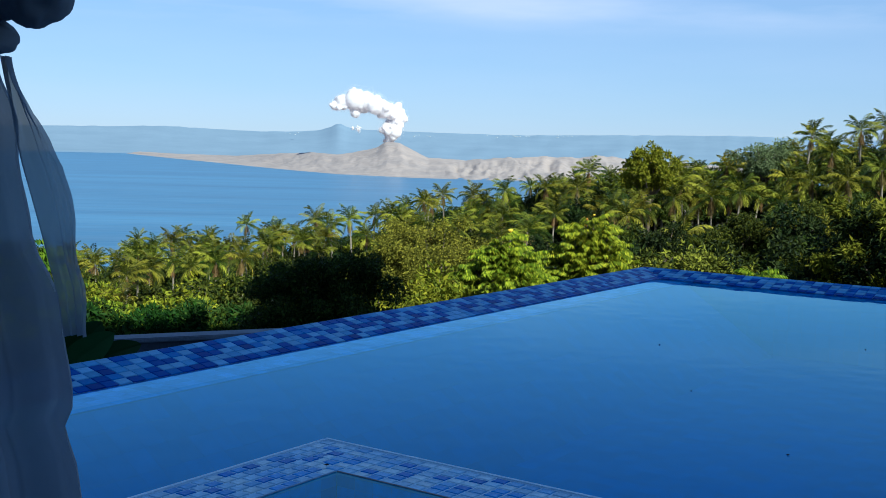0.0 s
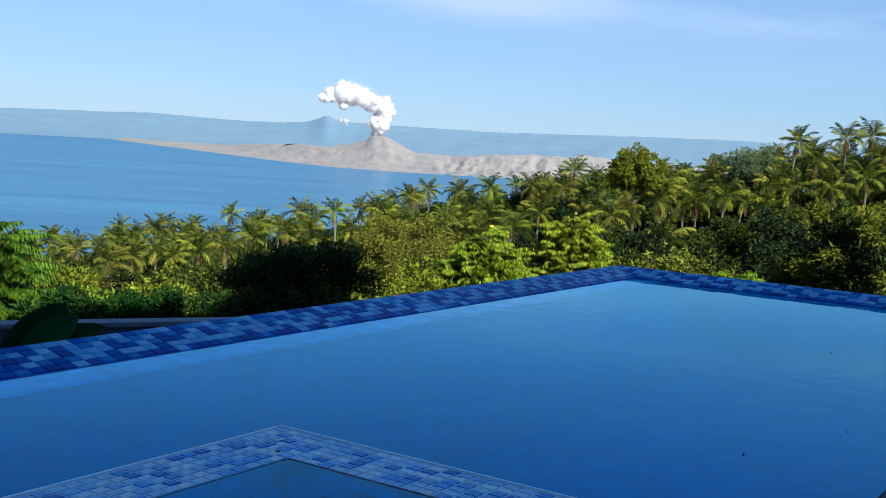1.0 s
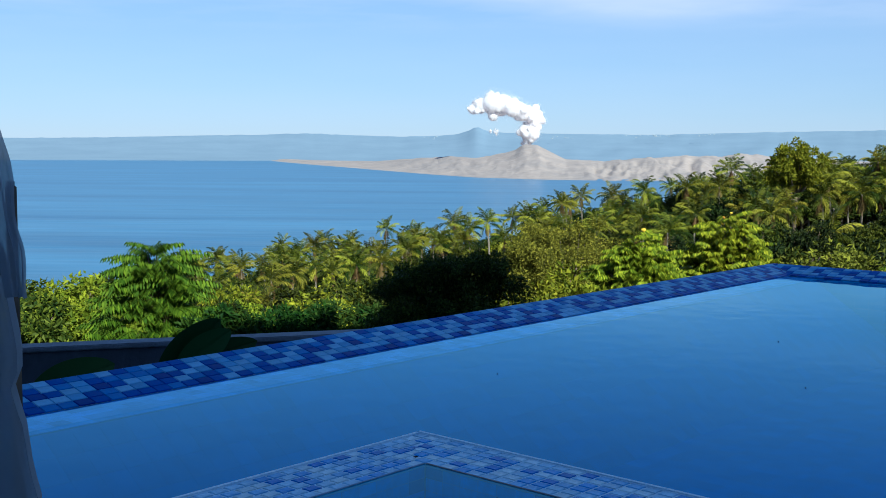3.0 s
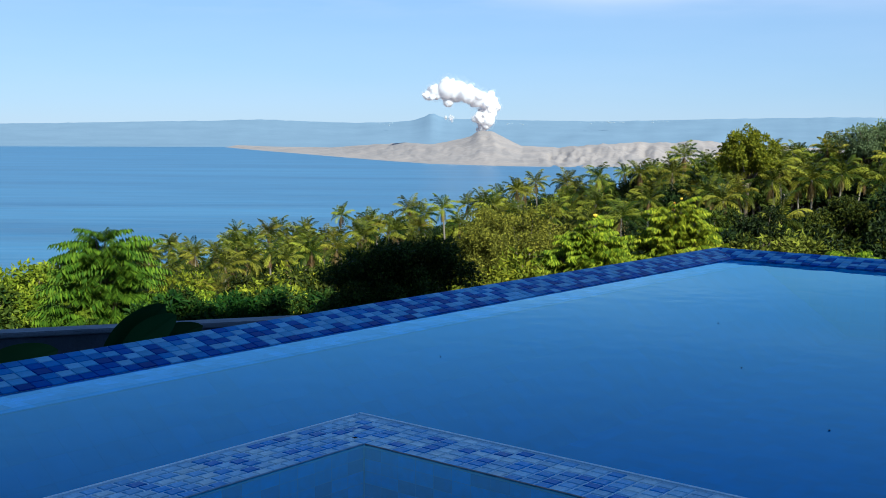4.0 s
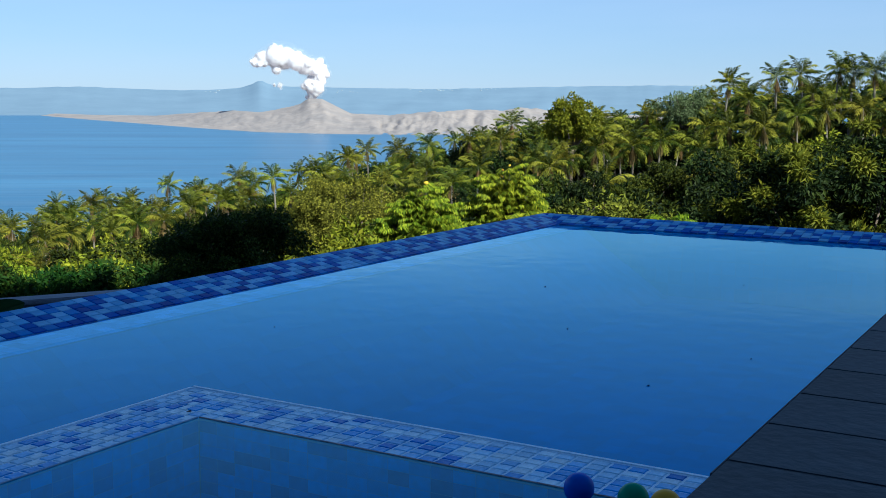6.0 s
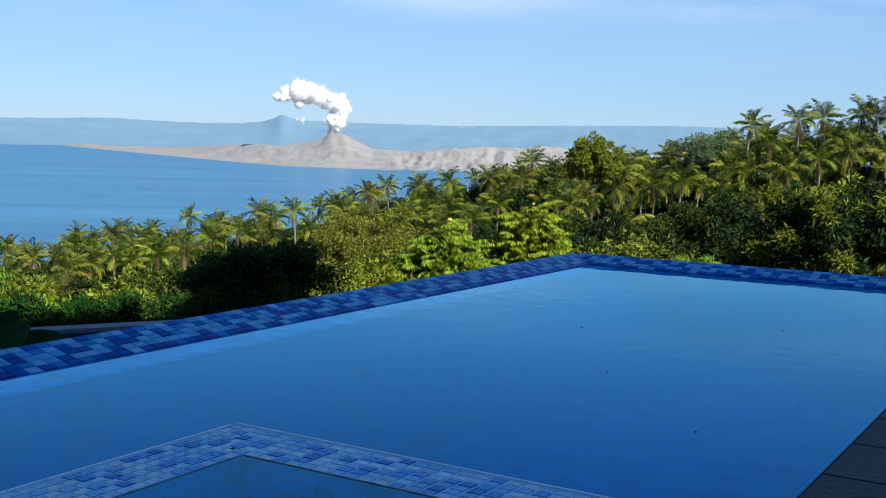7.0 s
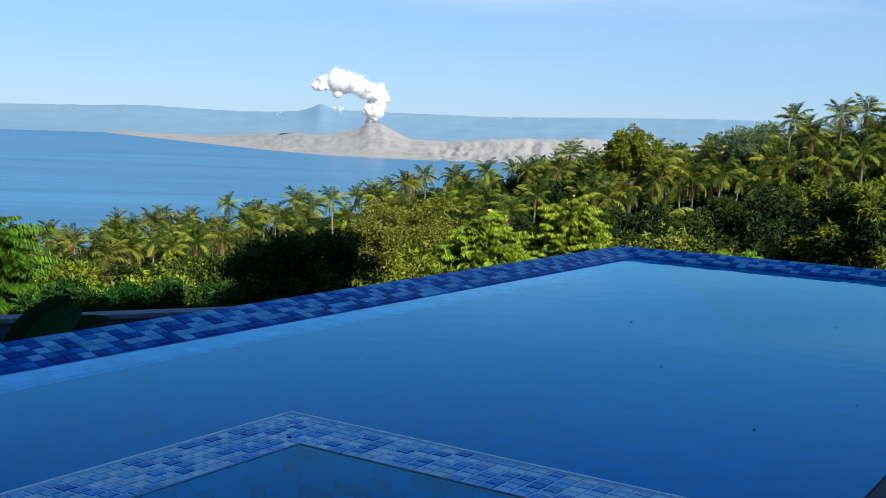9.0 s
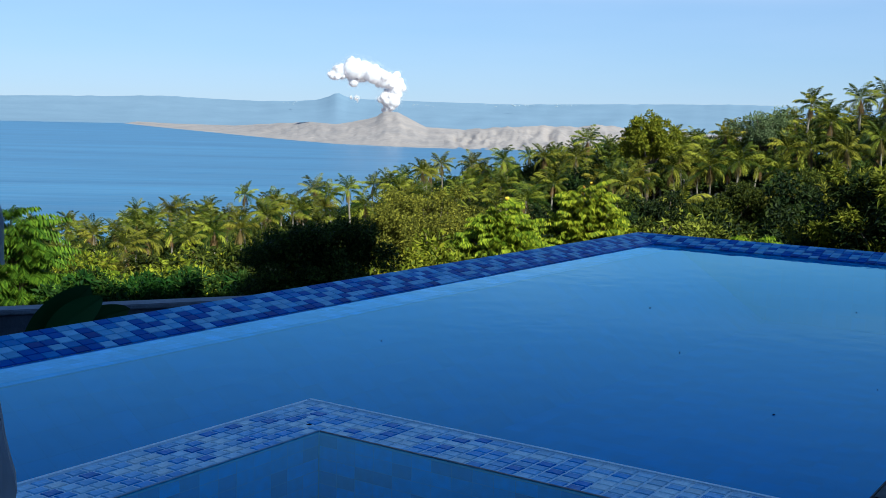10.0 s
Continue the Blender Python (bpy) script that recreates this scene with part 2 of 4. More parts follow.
def box(x0, x1, y0, y1, z0, z1, bev=0.0):
    bm = bmesh.new()
    bmesh.ops.create_cube(bm, size=1.0)
    for v in bm.verts:
        v.co = Vector(((x0 + x1) / 2 + v.co.x * (x1 - x0), (y0 + y1) / 2 + v.co.y * (y1 - y0), (z0 + z1) / 2 + v.co.z * (z1 - z0)))
    if bev:
        bmesh.ops.bevel(bm, geom=bm.edges[:], offset=bev, segments=2, affect="EDGES")
    v = [tuple(p.co) for p in bm.verts]
    bm.verts.index_update()
    f = [[p.index for p in q.verts] for q in bm.faces]
    bm.free()
    return v, f


def join(*pieces):
    vs, fs = [], []
    for v, f in pieces:
        o = len(vs)
        vs.extend(v)
        fs.extend([[i + o for i in q] for q in f])
    return vs, fs


def tube(points, radii, n=7):
    """A tapered tube along points."""
    pts = [Vector(p) for p in points]
    vs, fs = [], []
    for i, (p, r) in enumerate(zip(pts, radii)):
        d = (pts[min(i + 1, len(pts) - 1)] - pts[max(i - 1, 0)]).normalized()
        a = d.orthogonal().normalized()
        if abs(d.z) < 0.95:
            a = d.cross(Vector((0, 0, 1))).normalized()
        else:
            a = d.cross(Vector((0, 1, 0))).normalized()
        b = d.cross(a)
        for j in range(n):
            t = 2 * math.pi * j / n
            vs.append(p + (a * math.cos(t) + b * math.sin(t)) * r)
        if i:
            o = (i - 1) * n
            fs += [[o + j, o + (j + 1) % n, o + n + (j + 1) % n, o + n + j] for j in range(n)]
    fs.append(list(range(n))[::-1])
    fs.append([len(vs) - n + j for j in range(n)])
    return vs, fs


def leaf_cloud(rng, centres, radii, per, length, width, up=0.5, outward=None):
    """Many small folded leaves round the clump centres, each a quad bent along its midrib."""
    c = np.repeat(np.asarray(centres, float), per, axis=0)
    r = np.repeat(np.asarray(radii, float), per)[:, None]
    n = len(c)
    d = rng.normal(size=(n, 3))
    d /= np.linalg.norm(d, axis=1)[:, None]
    pos = c + d * r * (rng.random((n, 1)) ** 0.45) * np.array([1, 1, 0.75])
    way = d * 0.8 + rng.normal(size=(n, 3)) * 0.6
    way[:, 2] -= 0.15
    way /= np.linalg.norm(way, axis=1)[:, None]
    nor = rng.normal(size=(n, 3)) * 0.7 + d * 0.4
    nor[:, 2] += up
    side = np.cross(way, nor)
    side /= np.linalg.norm(side, axis=1)[:, None] + 1e-9
    nor = np.cross(side, way)
    ln = length * (0.6 + 0.8 * rng.random((n, 1)))
    wd = width * (0.7 + 0.6 * rng.random((n, 1)))
    v = np.empty((n, 4, 3))
    v[:, 0] = pos
    v[:, 1] = pos + way * ln * 0.45 + side * wd * 0.5 + nor * wd * 0.15
    v[:, 2] = pos + way * ln - nor * ln * 0.15
    v[:, 3] = pos + way * ln * 0.45 - side * wd * 0.5 + nor * wd * 0.15
    f = np.arange(4 * n).reshape(n, 4)
    return v.reshape(-1, 3).tolist(), f.tolist()


EYE = Vector((2.4, -2.6, 0.9))


def curve(b, bs, es):
    """Straight-line table lookup, whichever way the table runs."""
    q = sorted(zip(bs, es))
    return float(np.interp(b, [p[0] for p in q], [p[1] for p in q]))


def polar(bearing, dist, z):
    """Bearing in degrees, anticlockwise from +y, as seen from the terrace."""
    b = radians(bearing)
    return (EYE.x - dist * math.sin(b), EYE.y + dist * math.cos(b), z)


# skyline of the woods: bearing, elevation in degrees
SKY_B = [0, 8, 12, 16.5, 20, 24, 28.4, 32, 36.5, 41, 47.7, 54, 59, 70]
SKY_E = [2.3, 1.9, 1.5, 0.9, -0.1, -0.3, -1.1, -2.0, -2.8, -3.9, -4.7, -5.4, -5.8, -6.0]
LAKE_Z = -31.5


def ground_z(x, y):
    dx, dy = x - EYE.x, y - EYE.y
    d = math.hypot(dx, dy)
    b = math.degrees(math.atan2(-dx, dy))
    e = float(np.interp(b, SKY_B, SKY_E)) if -100 < b < 170 else 2.0
    dip = 4.2 * math.exp(-d / 55)
    veg = 2.0 + (7.0 + 2.0 * min(1.0, max(0.0, (37 - b) / 6))) * (1 - math.exp(-d / 42))
    z = EYE.z + math.tan(radians(e - dip)) * d - veg
    if d > 230:
        z -= (d - 230) * 0.16
    if d < 16:
        z = z * max(0, (d - 10) / 6) + -1.9 * min(1, (16 - d) / 6)
    return max(z, LAKE_Z - 6)


# ---- structure: ground, lake, island, far ridge ----
gv, gf, NB, ND = [], [], 120, 60
dists = [6.5 * (800 / 6.5) ** (i / (ND - 1)) for i in range(ND)]
for d in dists:
    for j in range(NB):
        x, y, _ = polar(360 * j / NB, d, 0)
        gv.append((x, y, ground_z(x, y) + 0.25 * noise.noise((x * 0.2, y * 0.2, 0)) * min(1, d / 30)))
for i in range(ND - 1):
    for j in range(NB):
        gf.append([i * NB + j, (i + 1) * NB + j, (i + 1) * NB + (j + 1) % NB, i * NB + (j + 1) % NB])
o = len(gv)
gv.append((EYE.x, EYE.y, -1.9))
gf += [[o, j, (j + 1) % NB] for j in range(NB)]
tagged(new("ground", mesh("ground", gv, gf, soil, True)), "overgrown hillside soil falling towards the lake", "ground", kind="structure")

lake_mat = material("lake_water", (0.046, 0.155, 0.275), 0.30, (0.016, 0.088, 0.180), scale=0.018, detail=9, fine=0.35, bump=0.8, bump_scale=0.05, stretch=(0.16, 1, 1), spec=0.32, bdist=1.2)
lake = new("water", mesh("water", [(4900 * math.cos(radians(6 * q)), 4900 * math.sin(radians(6 * q)), 0) for q in range(60)], [list(range(60))], lake_mat))
lake.matrix_basis = pose(EYE.x, EYE.y, LAKE_Z, 0, 0, 38)
tagged(lake, "wide calm blue lake below the hills", "lake", kind="structure")

ash = material("volcanic_ash", (0.34, 0.275, 0.24), 0.95, (0.275, 0.23, 0.21), scale=0.014, detail=10, bump=0.6, bump_scale=0.035, fine=0.2, bdist=7.0)
ISL_B = [54, 51.5, 48, 45.1, 43, 41.4, 40, 38.7, 38.0, 37.5, 36.9, 36.0, 35.5, 33.6, 31.3, 28.7, 27.6, 27.0, 26.2, 25.0, 22, 18]
ISL_T = [-0.46, -0.40, -0.52, -0.54, -0.37, -0.26, -0.33, -0.10, 0.10, 0.40, 0.36, -0.10, -0.38, -0.46, -0.24, -0.12, -0.18, 0.0, -0.06, -0.2, -0.3, -0.6]
SHO_B = [54, 51.5, 48.5, 45.1, 42.5, 40, 36, 32.4, 28, 18]
SHO_E = [-0.44, -0.48, -0.74, -1.02, -1.22, -1.38, -1.47, -1.50, -1.42, -1.2]
iv, NI, NR = [], 360, 40
for i in range(NI):
    b = 54 - (54 - 18) * i / (NI - 1)
    near = (EYE.z - LAKE_Z) / math.tan(radians(-curve(b, SHO_B, SHO_E)))
    top = curve(b, ISL_B, ISL_T)
    depth = 0.06 + 0.26 * min(1.0, max(0.0, (52 - b) / 6))
    crest = EYE.z + math.tan(radians(top)) * near * (1 + depth)
    for j in range(NR):
        s = j / (NR - 1) * 1.6
        d = near * (1 + depth * s)
        rise = s ** 1.25 if s < 1 else max(0.0, 1 - (s - 1) * 1.9)
        gully = noise.turbulence((b * 1.7 + s * 1.4, s * 3.2 - b * 0.9, 3.0), 6, False) - 0.5
        z = LAKE_Z + (crest - LAKE_Z) * rise + gully * (2.4 if b > 34 else 6.0) * min(1, s * 2.5) * (1.0 if s < 0.85 else 0.3) * min(1, (crest - LAKE_Z) / 20)
        iv.append(polar(b + 0.12 * noise.noise((s * 6, b, 0)), d, z - (0.8 if j == 0 else 0)))
island = tagged(new("volcano_island"), "ash-covered grey volcanic island with a low cone in the lake", "island")
for name, b0, b1 in (("shore_plain", 54, 42), ("cone", 42, 34.5), ("gullied_hill", 34.5, 18)):
    c0, c1 = (round((54 - q) / 36 * (NI - 1)) for q in (b0, b1))
    jf = [[i * NR + j, (i + 1) * NR + j, (i + 1) * NR + j + 1, i * NR + j + 1] for i in range(c1 - c0) for j in range(NR - 1)]
    part(name, mesh(name, iv[c0 * NR:(c1 + 1) * NR], jf, ash, True), island)

# distance haze is put into the ridge's pale blue base colour
ridge_mat = material("haze_tinted_ridge", (0.205, 0.268, 0.345), 1.0, (0.185, 0.245, 0.320), scale=0.006, detail=8, fine=0.06, spec=0.0)
RID_B = [75, 59.1, 54, 51, 48.8, 46, 44, 42, 41, 40.4, 40, 39.5, 38.5, 36, 31.3, 25, 19.8, 10, 0]
RID_E = [0.35, 0.56, 0.70, 0.76, 0.85, 0.76, 0.71, 0.76, 0.84, 1.04, 1.26, 1.02, 0.93, 0.90, 0.85, 1.0, 1.08, 0.9, 0.7]
rv, rf, NI, NR = [], [], 300, 16
for i in range(NI):
    b = 75 - 75 * i / (NI - 1)
    e = curve(b, RID_B, RID_E) + 0.03 * noise.noise((b * 1.7, 0, 0)) + 0.012 * noise.noise((b * 9, 5, 0))
    for j in range(NR):
        s = j / (NR - 1)
        d = 3300 + 1270 * s
        top = EYE.z + math.tan(radians(e)) * 4570
        z = LAKE_Z - 0.5 + (top - LAKE_Z) * (s ** 1.3) + (5 * noise.noise((b * 0.9, s * 3, 7)) * s * (1 - s) * 3)
        rv.append(polar(b, d, z))
for i in range(NI - 1):
    for j in range(NR - 1):
        rf.append([i * NR + j, (i + 1) * NR + j, (i + 1) * NR + j + 1, i * NR + j + 1])
tagged(new("backdrop", mesh("backdrop", rv, rf, ridge_mat, True)), "long caldera ridge beyond the lake, tinted blue for haze", "ridge", kind="structure")

# white buildings on the far ridge
far_white = material("far_white", (0.36, 0.40, 0.44), 0.9)
hb = []
house_rng = np.random.default_rng(3)
for b0, e0, n, w in ((31.1, 0.80, 16, 0.40), (28.6, 0.86, 7, 0.3), (42.4, 0.66, 5, 0.2), (35.6, 0.70, 6, 0.4)):
    for q in range(n):
        x, y, z = polar(b0 + w * house_rng.normal(), 4130, EYE.z + math.tan(radians(e0 + 0.03 * house_rng.normal())) * 4130)
        s = 0.9 + 1.5 * house_rng.random()
        hb.append(box(x - s * 1.6, x + s * 1.6, y - s, y + s, z - s * 0.5, z + s * 0.5))
tagged(new("far_buildings", mesh("far_buildings", *join(*hb), far_white)), "tiny white buildings scattered along the far ridge", "buildings", kind="stuff")

# ---- steam plume over the crater ----
steam = foliage("steam", (0.90, 0.86, 0.86), (0.84, 0.81, 0.81), 0.5, 0.8, 0.0)
PUFFS = [(40.25, 2.12, 0.26), (39.8, 2.30, 0.42), (39.2, 2.45, 0.56), (38.65, 2.38, 0.56), (38.15, 2.18, 0.54), (37.65, 1.95, 0.48), (37.2, 1.75, 0.42),
         (36.95, 1.52, 0.36), (37.15, 1.28, 0.32), (37.5, 1.02, 0.40), (37.1, 0.88, 0.36), (37.4, 0.66, 0.30), (37.35, 0.45, 0.18), (39.1, 2.75, 0.24),
         (39.0, 0.95, 0.14), (39.3, 1.0, 0.08)]
rng = np.random.default_rng(5)
flake_v, flake_f = [], []
bm = bmesh.new()
for b, e, r in PUFFS:
    size = math.tan(radians(r)) * 1790
    knots = rng.normal(size=(14, 3)) * 0.46
    for q, off in enumerate(knots):
        rad = size * (1.0 if q == 0 else 0.28 + 0.28 * rng.random())
        c = np.array(polar(b + (0 if q == 0 else off[0]) * r, 1790 + off[2] * size, EYE.z + math.tan(radians(e + (0 if q == 0 else off[1]) * r)) * 1790))
        if r > 0.15:
            bmesh.ops.create_icosphere(bm, subdivisions=2, radius=rad * 0.92, matrix=Matrix.Translation(Vector(c)))
        n = int(30 + 7 * rad * rad)
        d = rng.normal(size=(n, 3))
        d /= np.linalg.norm(d, axis=1)[:, None]
        p = c + d * rad * ((0.70 + 0.75 * rng.random((n, 1)) ** 2) if r > 0.15 else 1.6 * rng.random((n, 1)))
        u = rng.normal(size=(n, 3))
        u -= (u * d).sum(1)[:, None] * d * 0.9
        u /= np.linalg.norm(u, axis=1)[:, None]
        w = np.cross(u, d)
        w /= np.linalg.norm(w, axis=1)[:, None]
        h = 0.18 + 0.30 * rng.random((n, 1))
        o = len(flake_v)
        flake_v.extend(np.stack([p - u * h - w * h * 0.6, p + u * h - w * h, p + u * h * 0.7 + w * h, p - u * h + w * h * 0.8], 1).reshape(-1, 3).tolist())
        flake_f.extend((np.arange(4 * n).reshape(n, 4) + o).tolist())
me = bpy.data.meshes.new("steam_plume")
bm.to_mesh(me)
bm.free()
me.materials.append(steam)
plume = new("steam_plume", me)
rem = plume.modifiers.new("union", "REMESH")
rem.mode, rem.voxel_size, rem.use_smooth_shade = "VOXEL", 1.1, True
billow = bpy.data.textures.new("billow", "CLOUDS")
billow.noise_scale, billow.noise_depth = 6.0, 4
dis = plume.modifiers.new("billow", "DISPLACE")
dis.texture, dis.texture_coords, dis.strength, dis.mid_level = billow, "GLOBAL", 2.5, 0.5
smo = plume.modifiers.new("soften", "SMOOTH")
smo.factor, smo.iterations = 0.6, 12
part("wisp", mesh("wisp", flake_v, flake_f, steam), plume, "thin torn edge of the steam", "stuff")
tagged(plume, "billowing white steam plume rising from the crater", "steam plume", kind="stuff")

# ---- structure: pool, tub, deck ----
POOL_X, POOL_Y = -1.167, 5.29        # water's edge of the two outer sides
WATER_Z, TUB_Z, DECK_X = -0.022, -0.0055, 1.692
POOL_R = 12.0                         # the pool runs on behind the deck's corner
SLOPE, BAND = radians(12.7), 0.253
RUN, RISE = BAND * math.cos(SLOPE), BAND * math.sin(SLOPE)
COPE = 0.262
CELL_U, CELL_V = 0.0655, 0.043


def setting(name, geo, mat, label, category):
    return tagged(new(name, mesh(name, *geo, mat)), label, category, kind="structure")


# shell of the pool: floor, walls under water
pool = tagged(new("pool_basin"), "blue tiled infinity pool filled to the brim", "pool", kind="structure")


def sheet(x0, u, v, nu, nv, lift=0.004, gap=0.002, keep=None):
    """Joined tiles on the plane at x0 with the steps u and v, slightly proud of their bed."""
    x0, u, v = Vector(x0), Vector(u), Vector(v)
    n = u.cross(v).normalized() * lift
    a, c = u.normalized() * gap, v.normalized() * gap
    vs, fs = [], []
    for i in range(nu):
        for j in range(nv):
            if keep and not keep(i, j):
                continue
            p = x0 + u * i + v * j + n
            k = len(vs)
            vs += [p + a + c, p + u - a + c, p + u + v - a - c, p + v + a - c]
            fs.append([k, k + 1, k + 2, k + 3])
    return vs, fs


DEEP = -0.50
part("floor_bed", mesh("floor_bed", *box(POOL_X - 0.25, POOL_R, -4.5, POOL_Y + 0.25, DEEP - 0.15, DEEP), pool_tile), pool)
part("floor_tiles", mesh("floor_tiles", *sheet((POOL_X + 0.02, -4.0, DEEP), (0.1, 0, 0), (0, 0.1, 0), 130, 91, 0.004, 0.0006), pool_tile), pool, kind="stuff")
part("side_wall", mesh("side_wall", *box(POOL_X - RUN - 0.06, POOL_X - 0.004, -4.5, POOL_Y + RUN + 0.06, DEEP, WATER_Z - 0.012), grout_dark), pool)
part("end_wall", mesh("end_wall", *box(POOL_X - 0.004, POOL_R, POOL_Y + 0.004, POOL_Y + RUN + 0.06, DEEP, WATER_Z - 0.012), grout_dark), pool)
part("wall_tiles", mesh("wall_tiles", *join(
    sheet((POOL_X, -4.0, DEEP), (0, 0.1, 0), (0, 0, 0.095), 91, 5),
    sheet((POOL_X, POOL_Y, DEEP), (0.1, 0, 0), (0, 0, 0.095), 131, 5)), pool_tile), pool, kind="stuff")
# shallow pale ledge just under the surface along the outer side
part("ledge", mesh("ledge", *box(POOL_X - 0.002, POOL_X + 0.188, -4.0, POOL_Y - 0.01, DEEP, WATER_Z - 0.007), pool_tile), pool, "pale wet tiled ledge level with the water")
part("ledge_tiles", mesh("ledge_tiles", *sheet((POOL_X, -4.0, WATER_Z - 0.002), (CELL_U * 0.97, 0, 0), (0, CELL_U, 0), 3, 141, 0.0004, 0.0), ledge_tile), pool, kind="stuff")
part("ledge_step_tiles", mesh("ledge_step_tiles", *sheet((POOL_X + 0.1906, -4.0, WATER_Z - 0.0025), (0.05, 0, 0), (0, CELL_U, 0), 1, 141, 0.0003, 0.0), ledge_step), pool, kind="stuff")
# from the ledge the floor falls away in a ramp
part("ramp", mesh("ramp", *sheet((POOL_X + 0.24, -4.0, WATER_Z - 0.006), (0.7 / 8, 0, (DEEP - WATER_Z) / 8), (0, 0.1, 0), 8, 92, 0.0, 0.0004), pool_tile), pool, kind="stuff")

# the raised, sloping rim
rim_v = []
rim_f = []
pr = [(0.0, WATER_Z - 0.03), (0.0, WATER_Z), (RUN, WATER_Z + RISE), (RUN + 0.03, WATER_Z + RISE - 0.004), (RUN + 0.03, -1.9), (0.0, -1.9)]
for y, corner in ((-4.5, 0), (POOL_Y, 1)):
    for d, z in pr:
        rim_v.append((POOL_X - d, y + (d if corner else 0), z))
for d, z in pr:
    rim_v.append((POOL_R, POOL_Y + d, z))
for a in (0, 6):
    for i in range(6):
        j = (i + 1) % 6
        rim_f.append([a + i, a + j, a + 6 + j, a + 6 + i])
rim = setting("pool_rim", (rim_v, rim_f), grout, "sloping pool rim in mixed blue mosaic tiles", "pool rim")

EDGE = POOL_X + 0.2406
tagged(new("shallow_water", mesh("shallow_water", [(POOL_X, -4.5, WATER_Z), (EDGE, -4.5, WATER_Z), (EDGE, POOL_Y, WATER_Z), (POOL_X, POOL_Y, WATER_Z)], [[0, 1, 2, 3]], film_water)),
       "thin film of water over the pale ledge", "pool water", kind="structure")
tagged(new("pool_water", mesh("pool_water", [(EDGE, -4.5, WATER_Z), (-0.012, -4.5, WATER_Z), (-0.012, 0.012, WATER_Z), (DECK_X, 0.012, WATER_Z),
                                             (POOL_R, 0.012, WATER_Z), (POOL_R, POOL_Y, WATER_Z), (EDGE, POOL_Y, WATER_Z)],
                              [[0, 1, 2, 6], [2, 3, 4, 5, 6]], pool_water)), "still clear blue water of the large pool", "pool water", kind="structure")

# tub beside the pool
TUB_Y = -1.55
tub = tagged(new("tub_basin"), "small tiled hot tub set beside the large pool", "tub", kind="structure")
part("tub_wall", mesh("tub_wall", *box(0.0, COPE - 0.006, TUB_Y, 0.0, -1.14, -0.012), grout), tub)
part("tub_wall", mesh("tub_wall", *box(COPE - 0.006, DECK_X, -COPE + 0.006, 0.0, -1.14, -0.012), grout), tub)
part("tub_floor", mesh("tub_floor", *box(COPE - 0.006, DECK_X, TUB_Y, -COPE + 0.006, -1.0, -0.75), grout_dark), tub)
tub_rng = np.random.default_rng(9)
deep_cells = tub_rng.random((40, 40)) < 0.24
tub_tile = material("tub_wall_tile", (0.14, 0.45, 0.95), 0.35, (0.11, 0.38, 0.86), scale=5, spread=0.16, island=True)
tub_tile_deep = material("tub_wall_tile_deep", (0.05, 0.24, 0.62), 0.35, (0.035, 0.18, 0.52), scale=5, spread=0.25, island=True)
for mat, want in ((tub_tile, False), (tub_tile_deep, True)):
    part("tub_tiles", mesh("tub_tiles", *join(
        sheet((COPE - 0.006, -COPE - 19 * CELL_U, -0.712), (0, CELL_U, 0), (0, 0, 0.0369), 19, 19, 0.004, 0.0004, lambda i, j: deep_cells[i, j] == want),
        sheet((COPE, -COPE + 0.006, -0.712), (CELL_U, 0, 0), (0, 0, 0.0369), 21, 19, 0.004, 0.0004, lambda i, j: deep_cells[i + 19, j + 20] == want),
        sheet((COPE, TUB_Y, -0.75), (0.1, 0, 0), (0, 0.1, 0), 14, 12, 0.004, 0.0005, lambda i, j: deep_cells[j, i + 20] == want)), mat), tub, kind="stuff")
part("pool_side_tiles", mesh("pool_side_tiles", *join(
    sheet((0, 0, -1.14), (0, -0.1, 0), (0, 0, 0.1), 20, 11), sheet((0, 0, -1.14), (0.1, 0, 0), (0, 0, 0.1), 17, 11)), pool_tile), tub, kind="stuff")
part("edge_trim", mesh("edge_trim", *box(COPE, DECK_X, -COPE, -COPE + 0.004, -0.014, -0.003, 0.001), rust_trim), tub, "rust-stained edge strip")
part("edge_trim", mesh("edge_trim", *box(COPE - 0.005, COPE + 0.001, TUB_Y, -COPE - 0.001, -0.014, -0.003, 0.001), grout), tub)
tagged(new("tub_water", mesh("tub_water", [(COPE, TUB_Y, TUB_Z), (DECK_X, TUB_Y, TUB_Z), (DECK_X, -COPE, TUB_Z), (COPE, -COPE, TUB_Z)], [[0, 1, 2, 3]], tub_water)),
       "still water filling the small tub", "pool water", kind="structure")

# deck of long dark slabs beside pool and tub
deck = setting("floor", box(DECK_X + 0.004, 9.0, -9.0, POOL_Y - 0.2, -1.2, -0.004), slate_joint, "dark stone slab deck beside the pool", "deck")
setting("floor_behind", box(-6.8, DECK_X + 0.004, -9.0, TUB_Y, -1.2, -0.006), slate_joint, "terrace floor behind the tub", "deck")

# unseen house behind and beside the terrace, placed and sized to shade the pool
setting("wall_house", box(-9.5, 10.1, -9.6, -9.0, -2.0, 9.6), plaster, "unseen plain rendered house wall behind the terrace, sized to shade it", "wall")
setting("wall_shading_side", box(9.5, 10.1, -9.0, 4.6, -2.0, 9.6), plaster, "unseen plain rendered wall added beside the deck to shade the pool", "wall")
setting("roof_house", box(-9.8, 12.4, -12.0, -8.6, 9.6, 9.85), roof_mat, "unseen flat roof edge added on the shading house walls", "roof")
setting("roof_shading_side", box(9.1, 12.4, -8.6, 5.0, 9.6, 9.85), roof_mat, "unseen flat roof edge added on the shading house walls", "roof")

